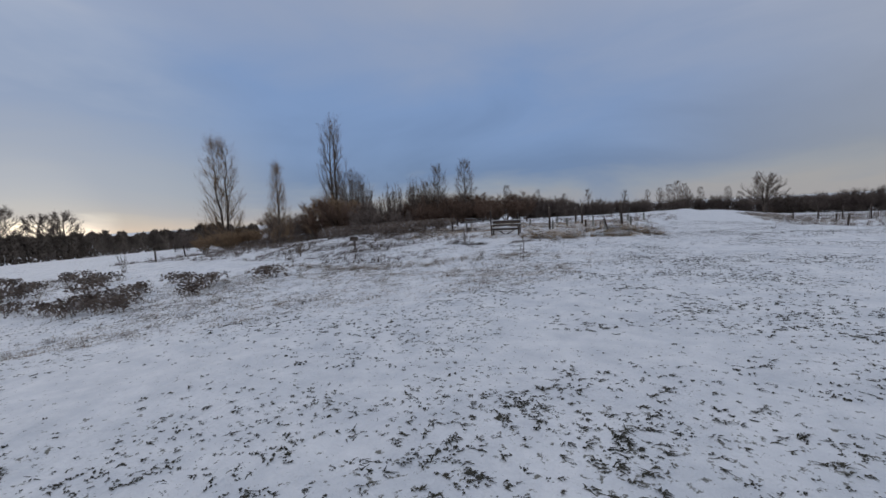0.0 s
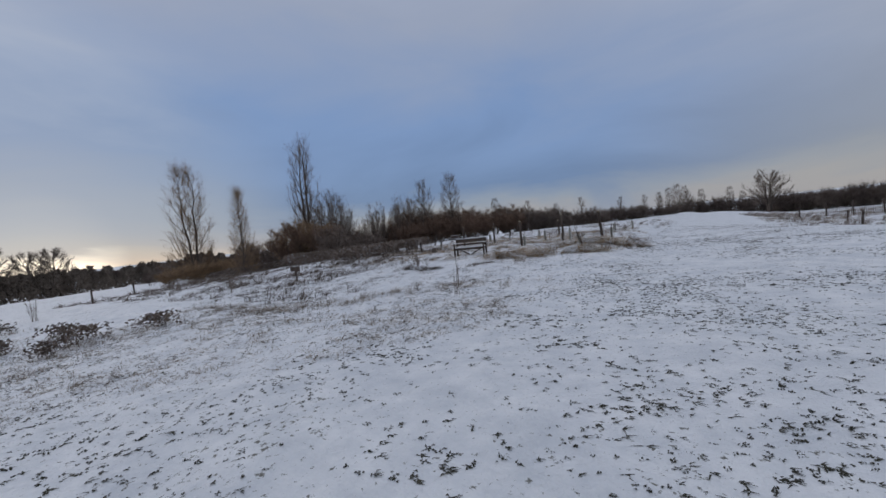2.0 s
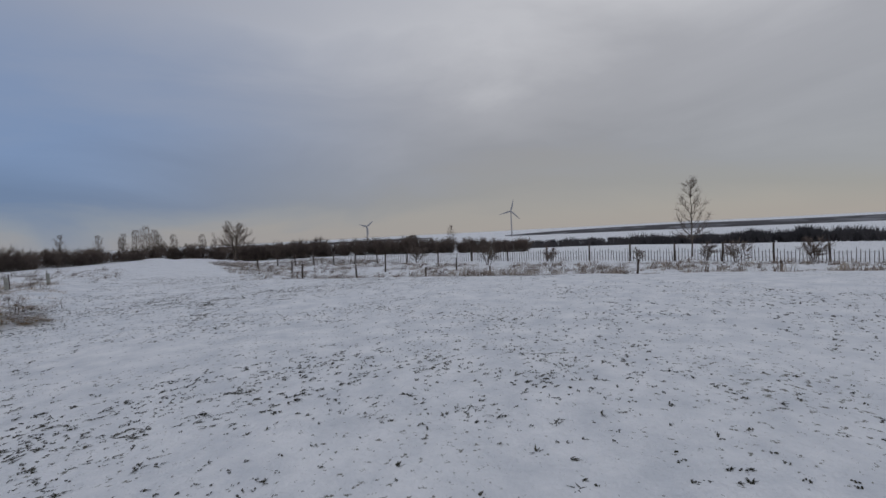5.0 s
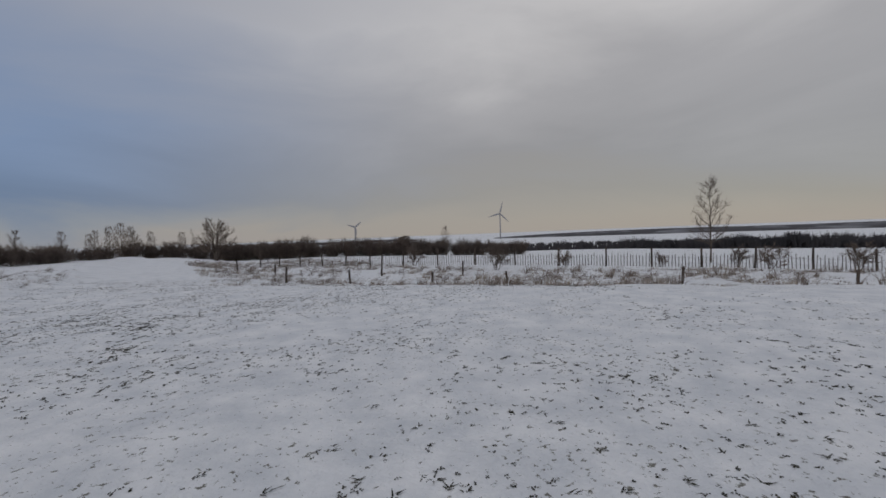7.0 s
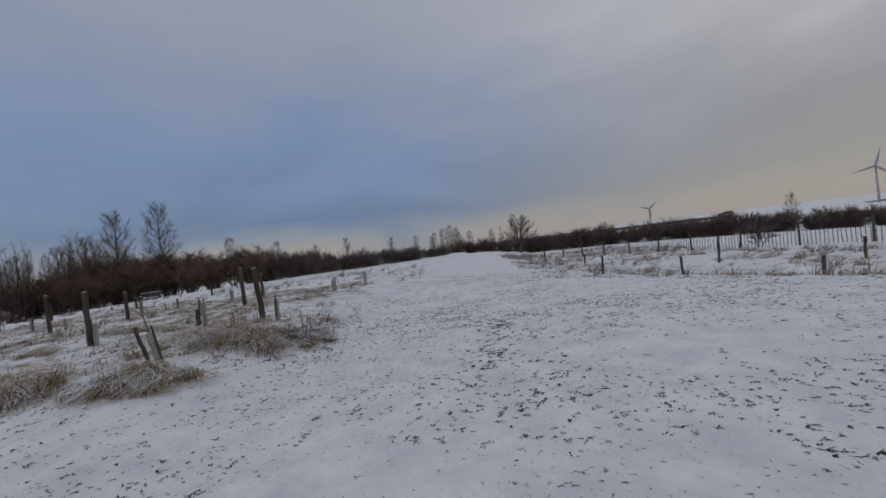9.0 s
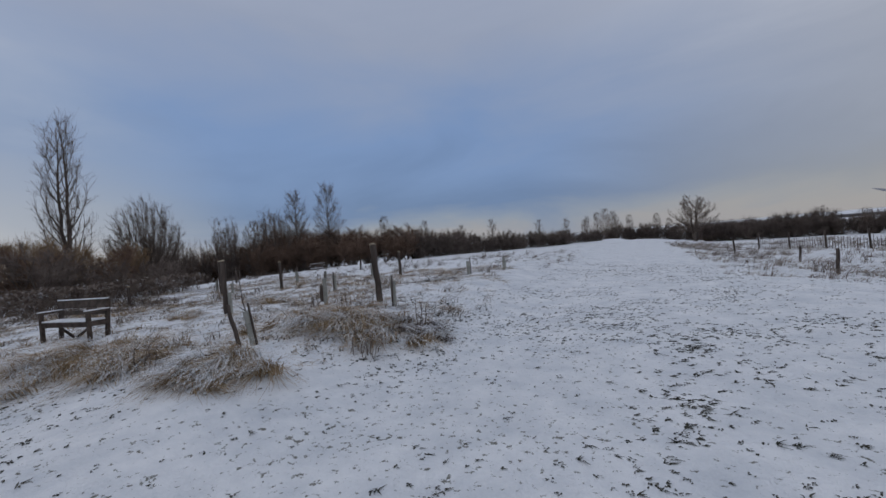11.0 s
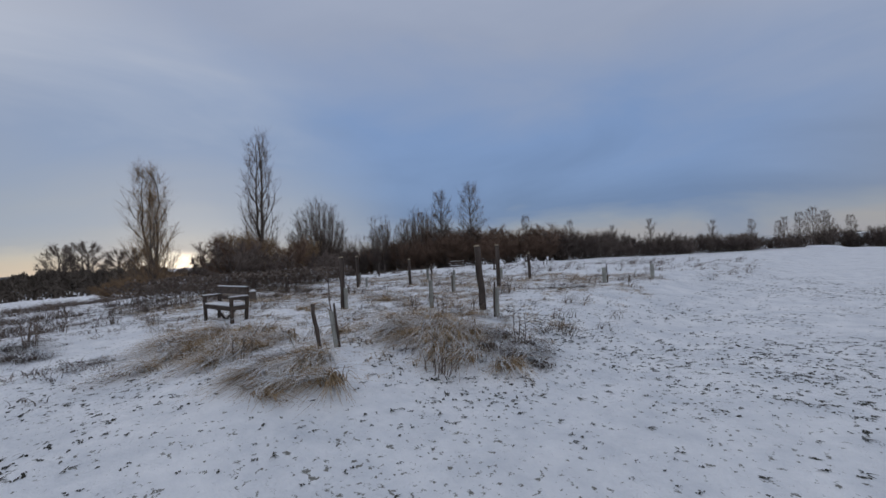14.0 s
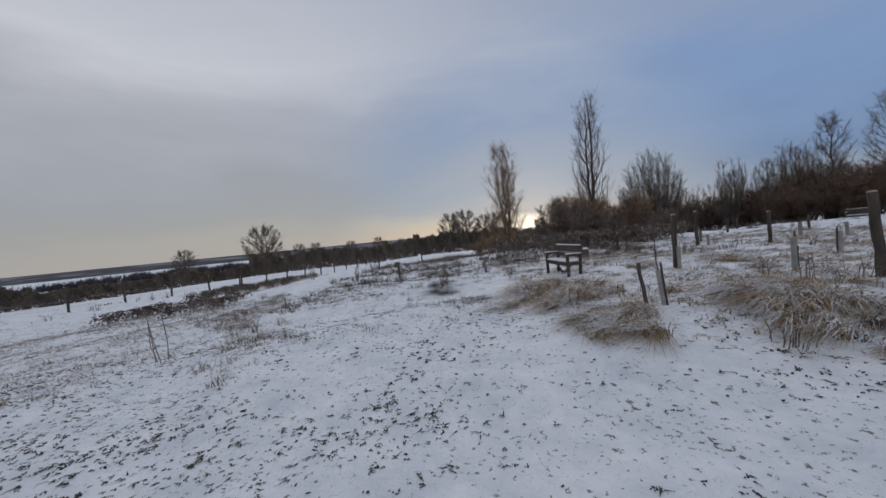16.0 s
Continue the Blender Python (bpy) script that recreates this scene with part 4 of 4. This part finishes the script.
def bench_rough(g):
    x, y = g.uniform(-11, 3), g.uniform(-6.4, 3)
    if x > -1.3 and -1.6 < y < 0.6 or y < -6.2 - 0.1 * x:
        return None
    return (x, y) if dense(x, y, g.uniform(-0.45, 0.4), 0.6) else None


scatter("long_grass", "bleached long grass along the edge of the slope", "grass", M_PALE, 41, 420, lower_edge, 0.13, 14, 0.24, 0.9, 0.005, 3)
scatter("rough_grass", "frosted brown grass and weeds around the bench", "grass", M_WEED, 42, 1500, bench_rough, 0.075, 10, 0.26, 1.0, 0.0055, 3)


def bank(g):
    x, y = g.uniform(-7, 6.2), g.uniform(-1.2, 10)
    if x > 4.9 + 1.5 * noise.noise((x * 0.7, y * 0.7, 1.1)) - 0.15 * max(0, y - 2) + g.gauss(0, 0.35):
        return None
    return (x, y) if dense(x, y, g.uniform(-0.6, 0.3), 0.8) else None


scatter("flattened_grass", "flattened straw-coloured grass through thin snow", "grass", M_STRAW, 37, 2200, bank, 0.09, 12, 0.24, 1.4, 0.005, 3)
scatter("flattened_grass", "bleached flattened grass dusted with snow", "grass", M_PALE, 45, 3600, bank, 0.08, 12, 0.26, 1.4, 0.006, 3)


def brambles(seed, count, place, h):
    g = random.Random(seed)
    s = Soup()
    made = 0
    while made < count:
        p = place(g)
        if p is None:
            continue
        made += 1
        x, y = p
        for _ in range(7):
            a, l = g.uniform(0, 6.283), h * g.uniform(0.7, 1.6)
            b = Vector((x + g.uniform(-0.2, 0.2), y + g.uniform(-0.2, 0.2), land(x, y)))
            o = Vector((math.cos(a), math.sin(a), 0))
            pts = [b + o * (l * t * 0.9) + Vector((0, 0, h * 1.1 * math.sin(min(2.7, t * g.uniform(1.8, 2.9))))) for t in (0, 0.3, 0.6, 0.85, 1.1)]
            s.tube(pts, [0.009, 0.008, 0.007, 0.006, 0.004], 3)
            for q in pts[1:]:
                for _ in range(4):
                    c = q + Vector((g.uniform(-0.12, 0.12), g.uniform(-0.12, 0.12), g.uniform(-0.08, 0.08)))
                    d = Vector((g.uniform(-1, 1), g.uniform(-1, 1), g.uniform(-0.5, 0.5))).normalized() * 0.045
                    e2 = d.orthogonal().normalized() * 0.03
                    j = len(s.v)
                    s.v += [c - d, c + e2, c + d, c - e2]
                    s.f.append((j, j + 1, j + 2, j + 3))
    tagged(new("brambles", s.mesh("brambles", M_WEED)), "low tangle of leafless brambles with snow", "brambles", kind="stuff")


def bramble_bank(g):
    x, y = g.uniform(-22, -3), g.uniform(-15, -3)
    e = y + 13.2 - 0.15 * (x + 8)
    return (x, y) if abs(e - 1.2) < 2.2 and dense(x, y, g.uniform(-0.4, 0.2)) else None


scatter("rough_grass", "brown frosted grass between the brambles", "grass", M_PALE, 43, 1100, bramble_bank, 0.10, 10, 0.3, 1.0, 0.007, 3)


def bramble_far(g):
    x, y = g.uniform(-26, -6), g.uniform(-3, 12)
    return (x, y) if abs(y - 3 - 0.2 * (-x - 8)) < 3.5 and dense(x, y, g.uniform(-0.3, 0.3)) else None


brambles(51, 60, bramble_bank, 0.24)
brambles(52, 300, bramble_far, 0.5)


def dead_stalks(x, y, h, n, seed, label):
    g = random.Random(seed)
    s = Soup()
    for _ in range(n):
        a = g.uniform(0, 6.283)
        l = h * g.uniform(0.5, 1)
        p = Vector((g.uniform(-0.08, 0.08), g.uniform(-0.08, 0.08), -0.03))
        q = p + Vector((math.cos(a) * l * 0.15, math.sin(a) * l * 0.15, l))
        s.tube([p, p.lerp(q, 0.5) + Vector((g.uniform(-0.03, 0.03), g.uniform(-0.03, 0.03), 0)), q], [0.007, 0.005, 0.003], 4)
        for k in range(5):
            m = p.lerp(q, g.uniform(0.4, 1))
            b = g.uniform(0, 6.283)
            s.spike(m, m + Vector((math.cos(b) * 0.1, math.sin(b) * 0.1, g.uniform(0.02, 0.1))), 0.005)
    e = new("dead_weed", s.mesh("dead_weed", M_WEED))
    e.matrix_basis = pose(x, y, land(x, y))
    return tagged(e, label, "weed", "tall dead weeds")


for i, (x, y, h, n) in enumerate(((3.2, -6.6, 0.8, 4), (-6.9, -5.4, 0.8, 14), (-6.2, -5.9, 0.7, 10), (3.5, 1.4, 0.42, 4), (4.1, 1.5, 0.42, 4), (-0.6, -2.7, 0.6, 10), (5.3, 1.6, 0.45, 3), (-12.3, -9.5, 1.0, 12), (-1.0, 3.0, 0.5, 5), (3.4, -0.9, 0.4, 4))):
    dead_stalks(x, y, h, n, 70 + i, "tall dead weed stalks standing in the snow")

# small stakes and shelters further off
for x, y, h in ((-13, -13.6, 0.8), (-16.3, -6.7, 0.7), (-18.6, -4.2, 0.8), (-7.5, 8.5, 0.6), (-5.0, 9.5, 0.5), (-4.0, 12.5, 0.6), (2.6, 2.6, 0.35), (-8.5, 6.0, 0.7), (-10.5, 11.0, 0.6)):
    tree_stake(x, y, h, 0.04, (rnd.uniform(-3, 3), rnd.uniform(-3, 3)), "short weathered stake in the rough grass", False)
for x, y in ((1.2, 4.6), (-3.0, 7.5), (3.6, 7.5), (4.2, 9.0), (-0.5, 8.6), (-5.5, 6.2)):
    tree_shelter(x, y, 0.4, 0.05)
for x, y, h in ((13.2, 12.5, 0.8), (17.5, 7.0, 0.6), (18.4, 13.7, 1.25), (15.4, 10.4, 0.7), (20.5, 6.0, 0.6), (24.5, 1.0, 0.7), (13.8, 18.0, 0.7), (12.6, 24.0, 0.8), (27.5, -3.0, 0.6), (21.5, 10.5, 0.8)):
    tree_stake(x, y, h, 0.045, (rnd.uniform(-4, 4), rnd.uniform(-4, 4)), "weathered stake in the frosted field verge", False)


def plaque(x, y, h, turn):
    e = new("plaque_on_post")
    e.matrix_basis = spot(x, y, turn)
    part("post", bevel_box((0.06, 0.05, h)), M_POST, e, m=pose(0, 0, h / 2 - 0.03))
    part("board", bevel_box((0.34, 0.035, 0.16)), M_WOOD, e, "small dark blank board", pose(0, -0.045, h - 0.05, -12))
    return tagged(e, "small dark wooden plaque on a short post", "sign")


plaque(-4.9, -4.2, 0.5, 30)
plaque(-6.9, 2.8, 0.5, 20)


def log_stump(x, y):
    """A short dark stump with a broken rim and a cap of snow."""
    e = new("tree_stump")
    e.matrix_basis = spot(x, y, 25, 0.03)
    s = Soup()
    s.tube([Vector((0, 0, 0)), Vector((0.01, 0, 0.08)), Vector((0.02, 0.01, 0.2)), Vector((0.03, 0.01, 0.27))], [0.15, 0.11, 0.10, 0.08], 9, True)
    child("stump", s.mesh("stump", M_POST), e)
    s = Soup()
    s.tube([Vector((0.03, 0.01, 0.268)), Vector((0.03, 0.01, 0.29)), Vector((0.02, 0.01, 0.305))], [0.085, 0.075, 0.03], 9, True)
    child("snow_cap", s.mesh("snow_cap", M_SNOW), e, "small cap of snow")
    return tagged(e, "short dark tree stump capped with snow behind the bench", "stump")


log_stump(-2.6, 1.2)


# larger bare tufts on the mown strip
def tuft_patch(x, y, sx, sy, n, seed):
    g = random.Random(seed)
    s = Soup()
    for _ in range(n):
        px, py = g.gauss(0, sx), g.gauss(0, sy)
        grass_clump(s, g, px, py, 0.034 * g.uniform(0.5, 1.4), 6, 0.07, 1.0, 0.009, land(x + px, y + py) - land(x, y))
    e = new("grass_tuft", s.mesh("grass_tuft", M_TUFT))
    e.matrix_basis = pose(x, y, land(x, y))
    tagged(e, "dark green-brown grass tuft breaking the snow", "grass tuft", "bare tufts on the strip", "stuff")


for i, (x, y, sx, sy, n) in enumerate(((8.35, 0.0, 0.16, 0.4, 46), (8.55, 1.5, 0.15, 0.35, 34), (6.8, -14.2, 0.12, 0.3, 34), (6.1, -14.6, 0.18, 0.12, 26), (6.05, -13.9, 0.15, 0.12, 18), (6.0, -11.6, 0.3, 0.25, 36), (9.05, -1.5, 0.3, 0.1, 8),
                                       (9.0, -6.0, 0.2, 0.2, 14), (5.5, -8.4, 0.3, 0.2, 40), (6.2, -9.2, 0.25, 0.2, 30), (7.0, -5.2, 0.2, 0.3, 20), (9.1, -1.0, 0.12, 0.25, 6), (8.85, 0.7, 0.2, 0.2, 16), (6.45, -7.8, 0.3, 0.2, 34), (6.95, -10.6, 0.1, 0.12, 14), (4.6, -2.9, 0.3, 0.2, 16), (3.2, -12.5, 0.4, 0.3, 40), (1.5, -12.8, 0.5, 0.3, 50), (4.4, -10.0, 0.5, 0.3, 50))):
    tuft_patch(x, y, sx, sy, n, 200 + i)
